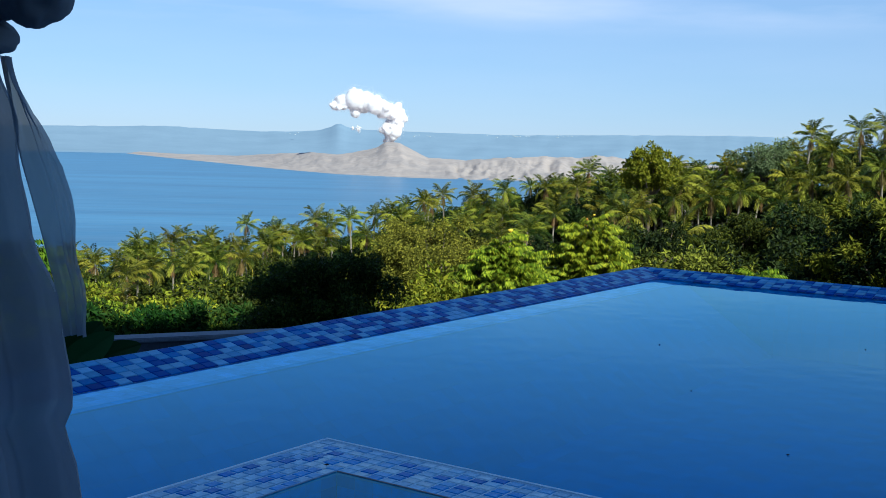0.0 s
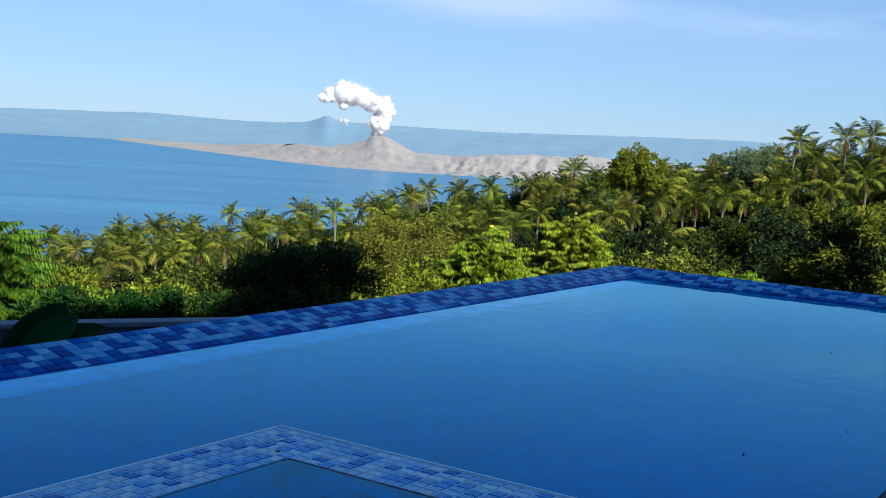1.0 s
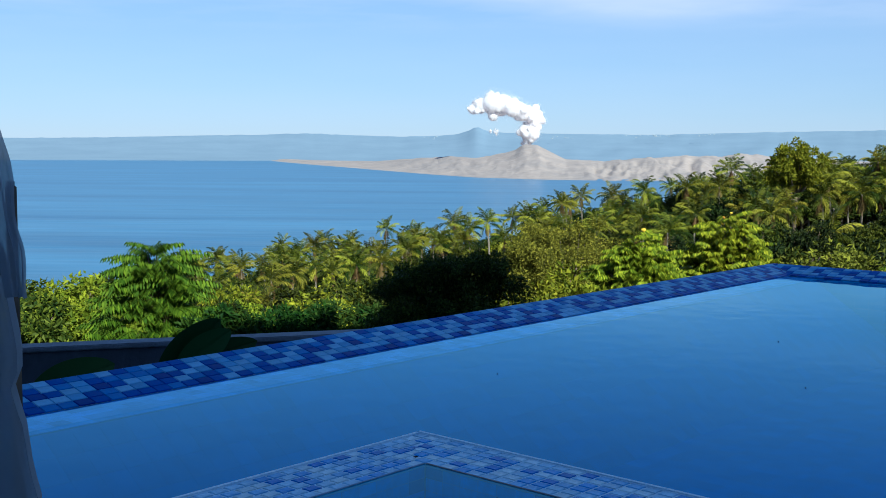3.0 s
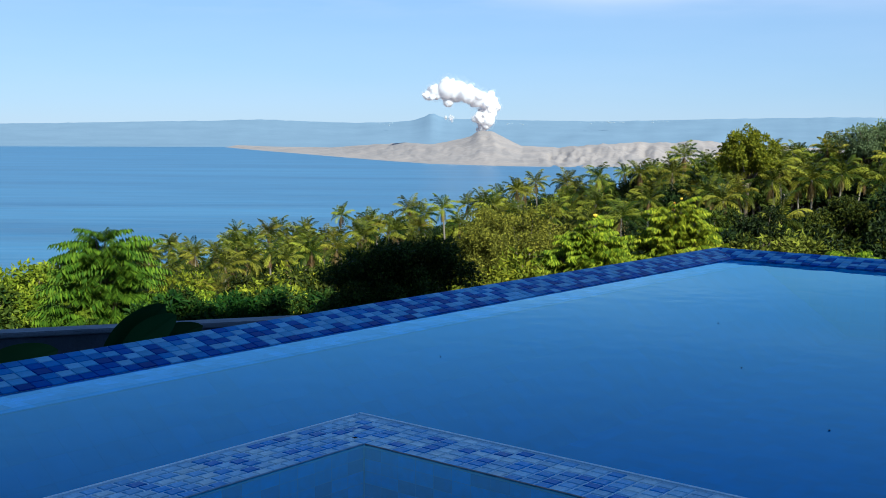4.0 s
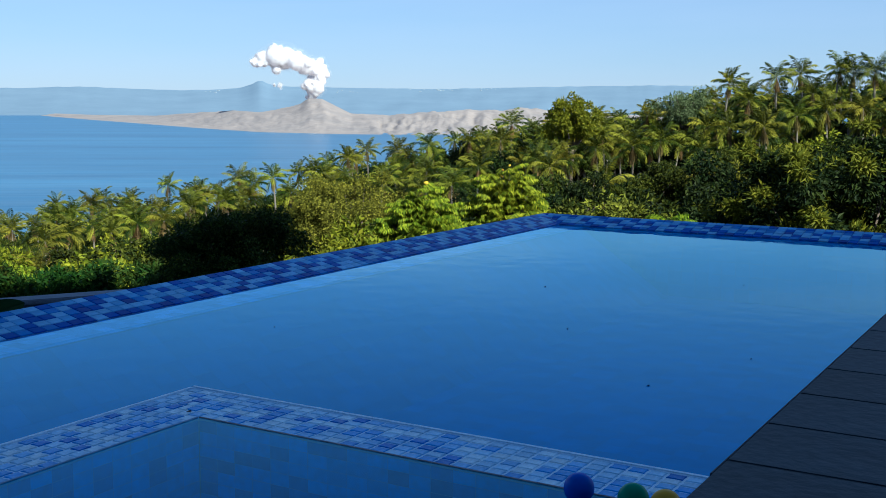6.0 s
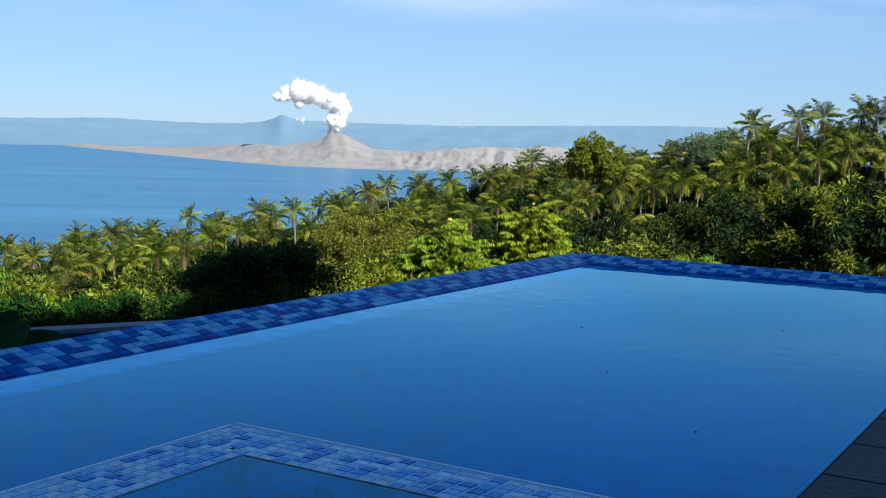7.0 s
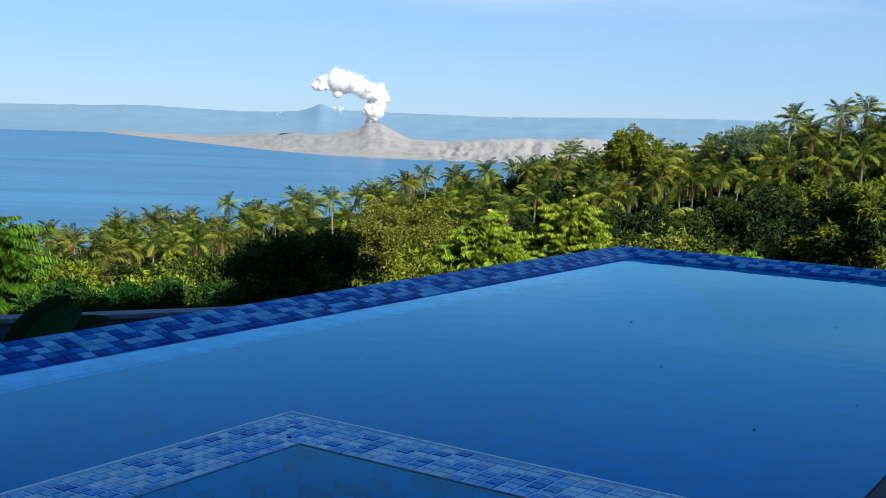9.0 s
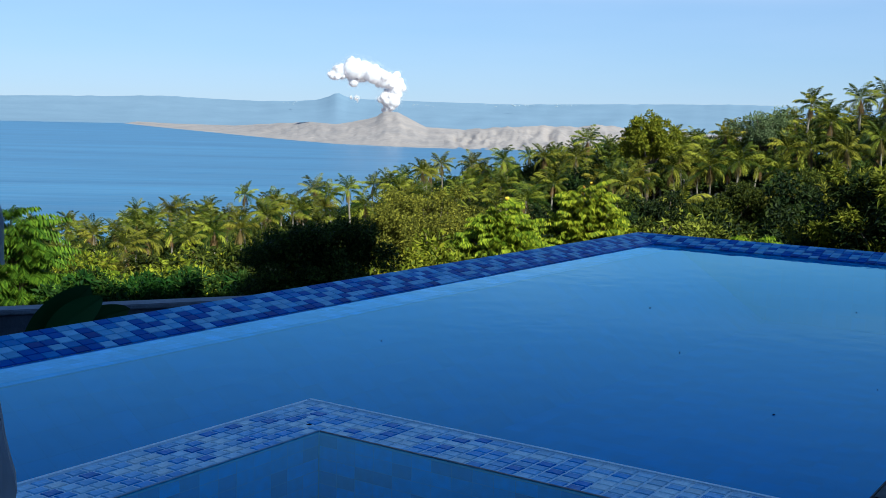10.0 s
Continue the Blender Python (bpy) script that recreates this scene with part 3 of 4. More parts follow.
# garden wall below the outer side
gw = tagged(new("garden_wall"), "low grey concrete garden wall with a pale cap", "wall", kind="structure")
gw.matrix_basis = pose(-5.2, 1.98, 0, 0, 0, -31)
part("wall_body", mesh("wall_body", *box(-0.16, 0.0, -6.0, 4.0, -3.4, -0.64), concrete), gw)
part("wall_cap", mesh("wall_cap", *box(-0.18, 0.02, -6.0, 4.0, -0.64, -0.60, 0.008), concrete_cap), gw)

# ---- toy balls, floating in the tub against its edge ----


def ball(name, x, y, color, label):
    bm = bmesh.new()
    bmesh.ops.create_uvsphere(bm, u_segments=32, v_segments=20, radius=0.0355)
    for v in bm.verts:
        if abs(v.co.z) < 0.004:
            v.co *= 1.012
    me = bpy.data.meshes.new(name)
    bm.to_mesh(me)
    bm.free()
    me.materials.append(material(name + "_plastic", color, 0.45, scale=20, fine=0.05, spec=0.2))
    me.polygons.foreach_set("use_smooth", [True] * len(me.polygons))
    ob = new(name, me)
    ob.location = (x, y, 0.018)
    ob.rotation_euler = (0.6 + x, 0.3, x * 5)
    return tagged(ob, label, "ball", "toy balls in the tub")


ball("toy_ball", 1.474, -0.300, (0.006, 0.08, 0.55), "blue hollow plastic ball floating at the tub's edge")
ball("toy_ball", 1.607, -0.301, (0.010, 0.26, 0.13), "green hollow plastic ball floating at the tub's edge")
ball("toy_ball", 1.684, -0.304, (0.62, 0.38, 0.01), "yellow hollow plastic ball floating at the tub's edge")

# ---- plants: builders ----


def palm_crown(rng, n_green=20, n_dry=6, size=2.9):
    """Arching feather fronds with a comb of hanging leaflets; the old ones hang brown."""
    green, dry = ([], []), ([], [])
    wind = Vector((0.12, -0.10, 0))
    for i in range(n_green + n_dry):
        old = i >= n_green
        az = i * 2.39996 + rng.normal() * 0.25
        el = radians(82 - 105 * (i / n_green) ** 0.95 + rng.normal() * 7) if not old else radians(-55 - 25 * rng.random())
        ln = size * (0.80 + 0.35 * rng.random()) * (0.68 if old else 1)
        h = Vector((math.cos(az), math.sin(az), 0))
        p, pts, dirs = Vector((0, 0, 0)), [], []
        steps = 12
        ang = el
        bow = 0.45 + 0.6 * rng.random()
        for s in range(steps + 1):
            pts.append(p.copy())
            w = (h * math.cos(ang) + Vector((0, 0, 1)) * math.sin(ang) + wind * (s / steps)).normalized()
            dirs.append(w)
            p = p + w * (ln / steps)
            ang -= (0.03 + 0.020 * s) * (bow if not old else 0.4)
            ang = max(ang, radians(-84))
        vs, fs = dry if old else green
        k = len(vs)
        side = h.cross(Vector((0, 0, 1)))
        for q, d in zip(pts, dirs):
            u = side.cross(d)
            vs += [q + side * 0.035, q + u * 0.03, q - side * 0.035]
        for s in range(steps):
            a = k + 3 * s
            fs += [[a, a + 1, a + 4, a + 3], [a + 1, a + 2, a + 5, a + 4]]
        for s in np.linspace(0.14, 1.0, 26):
            i0 = min(int(s * steps), steps - 1)
            q = pts[i0].lerp(pts[i0 + 1], s * steps - i0)
            d = dirs[i0]
            ll = 0.88 * math.sin(math.pi * (0.16 + 0.74 * s)) ** 0.8 * (0.8 if old else 1) * size / 2.9
            for sg in (1, -1):
                droop = -0.12 - 0.35 * rng.random() - (0.5 if old else 0)
                w = (side * sg * 0.6 + d * 0.65 + Vector((0, 0, droop)) + Vector(rng.normal(size=3)) * 0.10).normalized()
                a = len(vs)
                wid = d * 0.055
                m = q + w * ll * 0.5 + Vector((0, 0, 0.05 * ll))
                root = k + 3 * i0 + (0 if sg > 0 else 2)
                vs += [m + wid, q + w * ll + Vector((0, 0, -0.18 * ll)), m - wid]
                fs.append([root, a, a + 1, a + 2])
    return green, dry


def make_palm(seed, height):
    rng = np.random.default_rng(seed)
    root = new("coconut_palm")
    lean = rng.normal(size=2) * 0.05
    pts = [(lean[0] * height * s * s, lean[1] * height * s * s, height * s) for s in np.linspace(0, 1, 9)]
    part("trunk", mesh("trunk", *tube(pts, [0.20 - 0.10 * s for s in np.linspace(0, 1, 9)], 8), palm_bark, True), root)
    g, d = palm_crown(rng, size=2.7 + 0.4 * rng.random())
    top = Vector(pts[-1])
    c = part("crown", mesh("crown", [v + top for v in g[0]], g[1], leaf_palm), root)
    part("dry_fronds", mesh("dry_fronds", [v + top for v in d[0]], d[1], leaf_dry), root, "hanging brown dry fronds")
    return tagged(root, "tall coconut palm with drooping feathery fronds", "palm tree", "coconut palms on the hillside")


def make_tree(seed, height, radius, clumps, per, leaf, mat, name="broadleaf_tree", label="leafy green tree with a spreading uneven crown", base=0.35, flat=0.7, group="trees on the hillside", tight=0.30, category="tree", shoots=0):
    rng = np.random.default_rng(seed)
    root = new(name)
    mid = height * (base + 1) / 2
    half = height * (1 - base) / 2
    cs, rs = [], []
    for i in range(clumps):
        d = rng.normal(size=3)
        d /= np.linalg.norm(d)
        if d[2] < -0.35:
            d[2] *= 0.4
        s = 0.55 + 0.42 * rng.random() + 0.14 * rng.normal()
        cs.append((d[0] * radius * s, d[1] * radius * s, mid + d[2] * half * s))
        rs.append(radius * tight * (0.7 + 0.6 * rng.random()))
    wood = [tube([(0, 0, 0), (0.02 * height, 0, height * base), (0.0, 0.03 * height, mid)], [height * 0.028, height * 0.022, height * 0.014], 7)]
    for c in cs[:: max(1, clumps // 12)]:
        st = Vector((0.01 * height, 0.01 * height, height * base * (0.9 + 0.5 * rng.random())))
        en = Vector(c)
        wood.append(tube([st, st.lerp(en, 0.5) + Vector((0, 0, -0.04 * height)), en], [height * 0.014, height * 0.009, height * 0.003], 5))
    part("trunk", mesh("trunk", *join(*wood), bark, True), root)
    part("crown", mesh("crown", *leaf_cloud(rng, cs, rs, per, leaf, leaf * 0.5), mat), root)
    if shoots:
        out = [c for c in cs if c[2] > mid - 0.5 * half]
        tips, sizes = [], []
        for q in range(shoots):
            c = out[int(rng.integers(0, len(out)))]
            d = Vector((c[0] + rng.normal() * 0.5, c[1] + rng.normal() * 0.5, abs(c[2] - mid) * 0.6 + 0.5 * radius)).normalized()
            tips.append(tuple(Vector(c) + d * radius * tight * (0.8 + 0.4 * rng.random())))
            sizes.append(leaf * 0.45)
        part("young_foliage", mesh("young_foliage", *leaf_cloud(rng, tips, sizes, 13, leaf * 1.15, leaf * 0.34, 0.2), leaf_shoot), root, "yellow-green young leaves", "stuff")
    return tagged(root, label, category, group)


def pinnate(vs, fs, base, way, ln, pairs, leaf, rng, droop=0.35):
    """A compound leaf: a thin arching stalk with paired hanging leaflets."""
    side = way.cross(Vector((0, 0, 1))).normalized()
    p, d = base.copy(), way.normalized()
    k = len(vs)
    for s in range(pairs + 1):
        u = side.cross(d)
        vs += [p + side * 0.006, p - side * 0.006]
        if s:
            fs.append([len(vs) - 4, len(vs) - 3, len(vs) - 1, len(vs) - 2])
        p = p + d * (ln / pairs)
        d = (d + Vector((0, 0, -droop / pairs))).normalized()
    p, d = base.copy(), way.normalized()
    for s in range(pairs + 1):
        if s > 0:
            size = leaf * (0.75 + 0.4 * math.sin(math.pi * s / (pairs + 1)))
            for sg in (1, -1):
                w = (side * sg * 0.62 + d * 0.30 + Vector((0, 0, -0.75)) + Vector(rng.normal(size=3)) * 0.10).normalized()
                wid = d * size * 0.15
                a = len(vs)
                vs += [p, p + w * size * 0.4 + wid, p + w * size, p + w * size * 0.4 - wid]
                fs.append([a, a + 1, a + 2, a + 3])
        p = p + d * (ln / pairs)
        d = (d + Vector((0, 0, -droop / pairs))).normalized()


def make_feather_tree(seed, height, radius, shoots, mat, name, label, leaf_len=0.55, leaflet=0.15, base=0.25, flowers=0, per=9):
    rng = np.random.default_rng(seed)
    root = new(name)
    wood = [tube([(0, 0, 0), (0.03, 0, height * 0.35), (0, 0.04, height * 0.75)], [0.05 * height / 2.4, 0.04 * height / 2.4, 0.02], 7)]
    vs, fs, fl = [], [], []
    for i in range(shoots):
        az, s = i * 2.39996 + rng.normal() * 0.3, (i + 0.5) / shoots
        hh = height * (base + (1 - base) * (1 - s) ** 0.8 * (0.86 + 0.14 * rng.random()))
        rr = radius * math.sqrt(s) * (0.75 + 0.35 * rng.random()) * (0.75 if hh < height * 0.45 else 1)
        tip = Vector((math.cos(az) * rr, math.sin(az) * rr, hh - 0.22 * rr))
        st = Vector((0, 0.02, max(0.2, hh * 0.62)))
        wood.append(tube([st, st.lerp(tip, 0.55) + Vector((0, 0, 0.05)), tip], [0.022, 0.014, 0.006], 5))
        for j in range(per):
            a2 = az + rng.normal() * 1.3
            up = 0.15 + 0.7 * rng.random()
            w = Vector((math.cos(a2), math.sin(a2), up)).normalized()
            b0 = tip + Vector(rng.normal(size=3)) * 0.05 * radius
            if j > per // 2:
                b0 = st.lerp(tip, 0.5 + 0.5 * rng.random())
            pinnate(vs, fs, b0, w, leaf_len * (0.7 + 0.5 * rng.random()), 13, leaflet, rng, 0.8)
        if i < flowers:
            fl.append(tuple(tip + Vector((0, 0, 0.12))))
    part("trunk", mesh("trunk", *join(*wood), bark, True), root)
    part("crown", mesh("crown", vs, fs, mat), root)
    for c in fl:
        bm = bmesh.new()
        bmesh.ops.create_icosphere(bm, subdivisions=2, radius=0.032, matrix=Matrix.Translation(c))
        for v in bm.verts:
            v.co += noise.noise_vector(v.co * 18) * 0.03
        me = bpy.data.meshes.new("flower")
        bm.to_mesh(me)
        bm.free()
        me.materials.append(flower_yellow)
        part("flower", me, root, "yellow blossom")
    return tagged(root, label, "tree")


def ground_at(b, d):
    x, y, _ = polar(b, d, 0)
    return x, y, ground_z(x, y)


# ---- coconut palms ----
palm_rng = np.random.default_rng(11)
palms = [make_palm(20 + i, h) for i, h in enumerate((7.5, 8.5, 9.5, 10.5, 9.0))]
PALM_H = (7.5, 8.5, 9.5, 10.5, 9.0)
# bearing, elevation of the crown's heart, distance
LEFT_PALMS = [(53.17, -5.5, 200), (51.95, -6.05, 165), (50.73, -5.83, 185), (50.09, -5.61, 200), (49.25, -5.39, 195), (48.35, -4.85, 205), (47.05, -5.85, 165),
              (46.06, -5.48, 180), (44.54, -5.24, 175), (43.36, -4.68, 185), (50.69, -7.9, 120), (47.53, -4.7, 215), (44.69, -4.03, 215), (43.39, -4.31, 205),
              (41.02, -3.71, 200), (39.28, -3.68, 190), (49.92, -4.9, 220), (46.54, -4.73, 210), (42.23, -4.5, 200), (38.18, -3.44, 195), (37.31, -3.28, 195)]
MID_PALMS = [(36.38, -3.0, 190), (35.46, -2.67, 190), (34.54, -2.27, 195), (33.38, -2.31, 185), (32.65, -2.61, 180), (31.29, -1.98, 175), (31.57, -3.37, 150),
             (29.16, -1.77, 170), (27.77, -1.74, 165), (27.29, -0.9, 180), (25.94, -2.78, 140), (24.14, -2.7, 140), (22.33, -1.03, 165), (22.63, -4.03, 110),
             (22.44, -1.43, 155), (21.04, -1.98, 150), (19.81, -1.69, 150), (17.58, -3.77, 115), (19.04, -0.58, 165), (20.57, -0.42, 170)]
RIGHT_PALMS = [(16.63, 1.18, 175), (14.21, 1.45, 165), (12.96, 1.59, 165), (11.53, 1.85, 160), (10.82, 1.58, 160), (9.72, 1.7, 155), (14.51, -0.96, 135),
               (17.54, -0.99, 140), (16.2, -0.98, 140), (13.11, -0.4, 140), (11.74, -0.14, 140), (10.11, 0.0, 140), (8.2, 1.9, 150), (6.8, 1.6, 140), (15.4, 0.35, 160),
               (12.3, 0.7, 160), (18.1, 0.1, 170)]
used = set()


def set_palm(b, e, d):
    i = int(palm_rng.integers(0, 5))
    z = EYE.z + math.tan(radians(e)) * d
    x, y, _ = polar(b, d, 0)
    gz = ground_z(x, y)
    s = 0.92 + 0.2 * palm_rng.random()
    m = pose(x, y, z - PALM_H[i] * s, 0, 0, 360 * palm_rng.random()) @ Matrix.Diagonal((s, s, s, 1))
    if i in used:
        ob = copy_thing(palms[i], m)
        ob.scale = (s, s, s)
    else:
        used.add(i)
        palms[i].matrix_basis = m


for b, e, d in LEFT_PALMS + MID_PALMS + RIGHT_PALMS:
    set_palm(b, e, d)
# further palms between them, a little lower and farther
for i in range(120):
    b = 7 + 49 * palm_rng.random() if i < 75 else 24 + 13 * palm_rng.random() if i < 100 else 40 + 16 * palm_rng.random()
    q = palm_rng.random()
    e = float(np.interp(b, SKY_B, SKY_E)) - 0.25 - (2.6 if b < 33 else 1.5) * q
    set_palm(b, e, 215 - 80 * q + 10 * palm_rng.normal())

# and a close stand of them on the steeper shoulder
for i in range(44):
    b, q = 7 + 19 * (i + palm_rng.random()) / 44, palm_rng.random()
    set_palm(b, float(np.interp(b, SKY_B, SKY_E)) - 0.1 - 2.4 * q, 200 - 55 * q)

# ---- broadleaf trees and bushes over the hillside ----
tree_rng = np.random.default_rng(31)
kinds = [make_tree(41, 7.0, 3.2, 44, 90, 0.42, leaf_mid), make_tree(42, 8.5, 3.0, 48, 85, 0.40, leaf_mid, base=0.3),
         make_tree(43, 6.0, 3.6, 44, 95, 0.38, leaf_olive, label="spreading tree with fine olive-green leaves", flat=0.5), make_tree(44, 5.0, 2.8, 40, 95, 0.42, leaf_yellow, base=0.15, label="low yellow-green leafy tree"),
         make_tree(45, 7.5, 2.8, 46, 90, 0.40, leaf_shaded, label="dense green tree with shade put into its dark leaf colour, rounded uneven crown"), make_tree(46, 4.0, 2.6, 36, 95, 0.36, leaf_mid, base=0.1, label="wide green bush on the slope")]
KIND_H = (7.0, 8.5, 6.0, 5.0, 7.5, 4.0)
placed = set()


def set_tree(i, x, y, z, s):
    m = pose(x, y, z, 0, 0, 360 * tree_rng.random()) @ Matrix.Diagonal((s, s, s, 1))
    if i in placed:
        copy_thing(kinds[i], m).scale = (s, s, s)
    else:
        placed.add(i)
        kinds[i].matrix_basis = m


for ring in range(14):
    d0 = 24 * (220 / 24) ** (ring / 13)
    step = math.degrees(3.4 * (0.5 + 0.5 * min(1, d0 / 90)) / d0) * 1.85
    b = 5 + step * tree_rng.random()
    while b < 66:
        d = d0 * (1 + 0.12 * tree_rng.normal())
        x, y, z = ground_at(b, d)
        i = int(tree_rng.choice(6, p=(0.18, 0.12, 0.05, 0.03, 0.52, 0.10) if b < 33 else (0.16, 0.08, 0.05, 0.07, 0.52, 0.12) if b < 54 else (0.2, 0.1, 0.25, 0.25, 0.1, 0.1)))
        s = (0.30 + 0.70 * min(1, d / 110)) * (0.92 + 0.4 * tree_rng.random())
        low = (4.0 if d < 110 else 2.8 if d < 150 else 0.55 if b > 20 else 0.2) if b < 35 else (3.2 if d < 90 else 2.6 if d < 150 else 1.1) if b < 54.5 else (1.4 if d < 60 else 0.3)
        lim = EYE.z + math.tan(radians(float(np.interp(b, SKY_B, SKY_E)) - low - 0.5 * tree_rng.random())) * d
        z = min(z, lim - KIND_H[i] * s)
        set_tree(i, x, y, z - 0.3, s)
        b += step * (0.75 + 0.5 * tree_rng.random())
# a close row of trees behind the palms, mostly in the shade-dark leaf colour
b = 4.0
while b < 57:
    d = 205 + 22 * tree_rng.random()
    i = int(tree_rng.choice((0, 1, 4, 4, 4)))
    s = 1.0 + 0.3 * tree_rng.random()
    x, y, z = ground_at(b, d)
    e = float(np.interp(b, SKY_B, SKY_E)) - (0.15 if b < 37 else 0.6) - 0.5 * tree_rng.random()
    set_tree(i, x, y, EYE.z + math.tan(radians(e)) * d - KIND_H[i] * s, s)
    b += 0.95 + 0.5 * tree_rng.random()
# one close behind it, wholly in the shade-dark leaf colour
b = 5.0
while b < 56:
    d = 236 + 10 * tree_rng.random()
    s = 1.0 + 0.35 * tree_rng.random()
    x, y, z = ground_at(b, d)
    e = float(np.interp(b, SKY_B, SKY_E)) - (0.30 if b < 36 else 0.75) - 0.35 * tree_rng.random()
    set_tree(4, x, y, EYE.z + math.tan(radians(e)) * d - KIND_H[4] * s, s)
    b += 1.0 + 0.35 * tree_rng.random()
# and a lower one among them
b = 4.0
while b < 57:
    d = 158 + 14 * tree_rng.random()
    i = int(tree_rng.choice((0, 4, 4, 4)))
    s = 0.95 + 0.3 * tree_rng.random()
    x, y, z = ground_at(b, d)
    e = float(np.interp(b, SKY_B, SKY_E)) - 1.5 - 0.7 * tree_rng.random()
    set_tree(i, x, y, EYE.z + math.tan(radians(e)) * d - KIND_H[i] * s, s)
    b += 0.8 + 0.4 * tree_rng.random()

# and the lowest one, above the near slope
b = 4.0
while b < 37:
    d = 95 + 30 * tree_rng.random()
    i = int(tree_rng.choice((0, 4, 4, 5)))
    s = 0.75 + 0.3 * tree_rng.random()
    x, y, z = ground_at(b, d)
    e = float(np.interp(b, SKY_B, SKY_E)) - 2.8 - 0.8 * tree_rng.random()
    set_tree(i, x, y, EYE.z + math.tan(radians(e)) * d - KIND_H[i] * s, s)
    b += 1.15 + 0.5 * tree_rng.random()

# ---- plants: single ones near the pool ----


def stand(ob, b, d, top_e, height, turn=0.0, s=1.0):
    x, y, _ = polar(b, d, 0)
    ob.matrix_basis = pose(x, y, EYE.z + math.tan(radians(top_e)) * d - height * s, 0, 0, turn) @ Matrix.Diagonal((s, s, s, 1))
    return ob


stand(make_feather_tree(61, 2.0, 0.56, 60, leaf_feather, "feathery_tree", "young bright green tree with long feathery leaves behind the garden wall", 0.42, 0.10, 0.12, per=9), 56.2, 13.0, -4.0, 2.15)
stand(make_feather_tree(62, 3.2, 1.4, 150, leaf_bright, "flowering_tree", "bright green tree with yellow blossoms below the pool rim", 0.32, 0.125, 0.2, 3, per=9), 27.3, 24.0, -3.05, 3.2)
stand(make_feather_tree(63, 2.6, 1.2, 120, leaf_bright, "flowering_tree", "bright green tree with yellow blossoms below the pool rim", 0.32, 0.125, 0.2, 1, per=9), 31.6, 22.0, -4.2, 2.6)
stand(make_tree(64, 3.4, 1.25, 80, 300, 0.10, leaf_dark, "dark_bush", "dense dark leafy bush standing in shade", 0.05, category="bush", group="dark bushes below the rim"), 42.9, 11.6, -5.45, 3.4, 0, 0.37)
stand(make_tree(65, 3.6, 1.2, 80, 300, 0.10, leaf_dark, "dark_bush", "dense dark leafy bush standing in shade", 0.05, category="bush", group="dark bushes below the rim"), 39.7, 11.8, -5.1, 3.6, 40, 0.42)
stand(make_tree(66, 4.2, 2.5, 170, 200, 0.095, leaf_olive, "olive_tree", "flat-topped tree with fine olive-green leaves", 0.25, tight=0.15), 35.2, 34.0, -3.7, 4.2)
stand(make_tree(67, 2.2, 1.1, 50, 160, 0.12, leaf_yellow, "yellow_bush", "yellow-green bush with upright leaves", 0.05, category="bush"), 37.0, 18.0, -6.4, 2.2)
stand(make_tree(68, 2.0, 1.0, 50, 160, 0.12, leaf_yellow, "yellow_bush", "yellow-green bush with upright leaves", 0.05, category="bush"), 34.6, 18.5, -6.6, 2.0)
stand(make_tree(69, 12.0, 3.8, 110, 90, 0.42, leaf_yellow, "tall_tree", "tall tree with a pointed yellow-green crown among the palms", 0.35, tight=0.17), 24.2, 150.0, 0.5, 12.0)
stand(make_tree(70, 9.0, 3.4, 50, 110, 0.40, foliage("leaf_pale", (0.10, 0.13, 0.05), (0.16, 0.19, 0.08)), "pale_tree", "pale grey-green tree on the skyline", 0.35), 18.6, 165.0, 0.75, 9.0)
# shade inside these two crowns is put into their leaf colour
stand(make_tree(71, 4.6, 2.4, 100, 240, 0.15, leaf_shaded, "leafy_tree", "large leafy tree with shade put into its dark leaf colour and yellowish shoots", 0.1, tight=0.22, shoots=1500), 10.4, 27.0, -1.5, 4.6)
stand(make_tree(72, 3.4, 1.8, 90, 220, 0.14, leaf_shaded, "leafy_tree", "leafy tree with shade put into its dark leaf colour and some yellowish shoots", 0.1, shoots=260), 14.6, 28.0, -3.6, 3.4)
stand(make_feather_tree(73, 1.6, 0.7, 34, leaf_bright, "feathery_bush", "small bright green bush with feathery leaves below the rim", 0.34, 0.10, 0.1, per=8), 19.0, 20.0, -5.2, 1.6)
# a thicket of yellow-green bushes behind the hedge
for i, (b, d, e) in enumerate(((54.6, 27, -7.0), (53.2, 31, -6.9), (52.0, 28, -7.5), (49.4, 30, -7.1), (48.2, 26, -7.4), (46.8, 31, -6.9), (45.6, 29, -6.6), (58.0, 24, -6.6), (60.5, 26, -6.4), (63.0, 24, -6.6))):
    stand(make_tree(100 + i, 2.6, 1.15, 46, 120, 0.15, leaf_yellow if i % 3 else leaf_mid, "yellow_bush", "yellow-green leafy bush on the slope", 0.05, category="bush", group="bushes behind the hedge"), b, d, e, 2.6)
# hedge over the garden wall
for i in range(9):
    b = 53.6 - i * 1.05
    stand(make_tree(80 + i, 1.5, 0.55, 34, 150, 0.075, leaf_hedge, "hedge_bush", "low green hedge bush behind the garden wall", 0.05, category="bush", group="hedge behind the garden wall"), b, 11.6 + 0.35 * i, -7.95 - 0.25 * math.sin(i * 1.7), 1.5)

# ---- broad paddle leaves between rim and garden wall ----


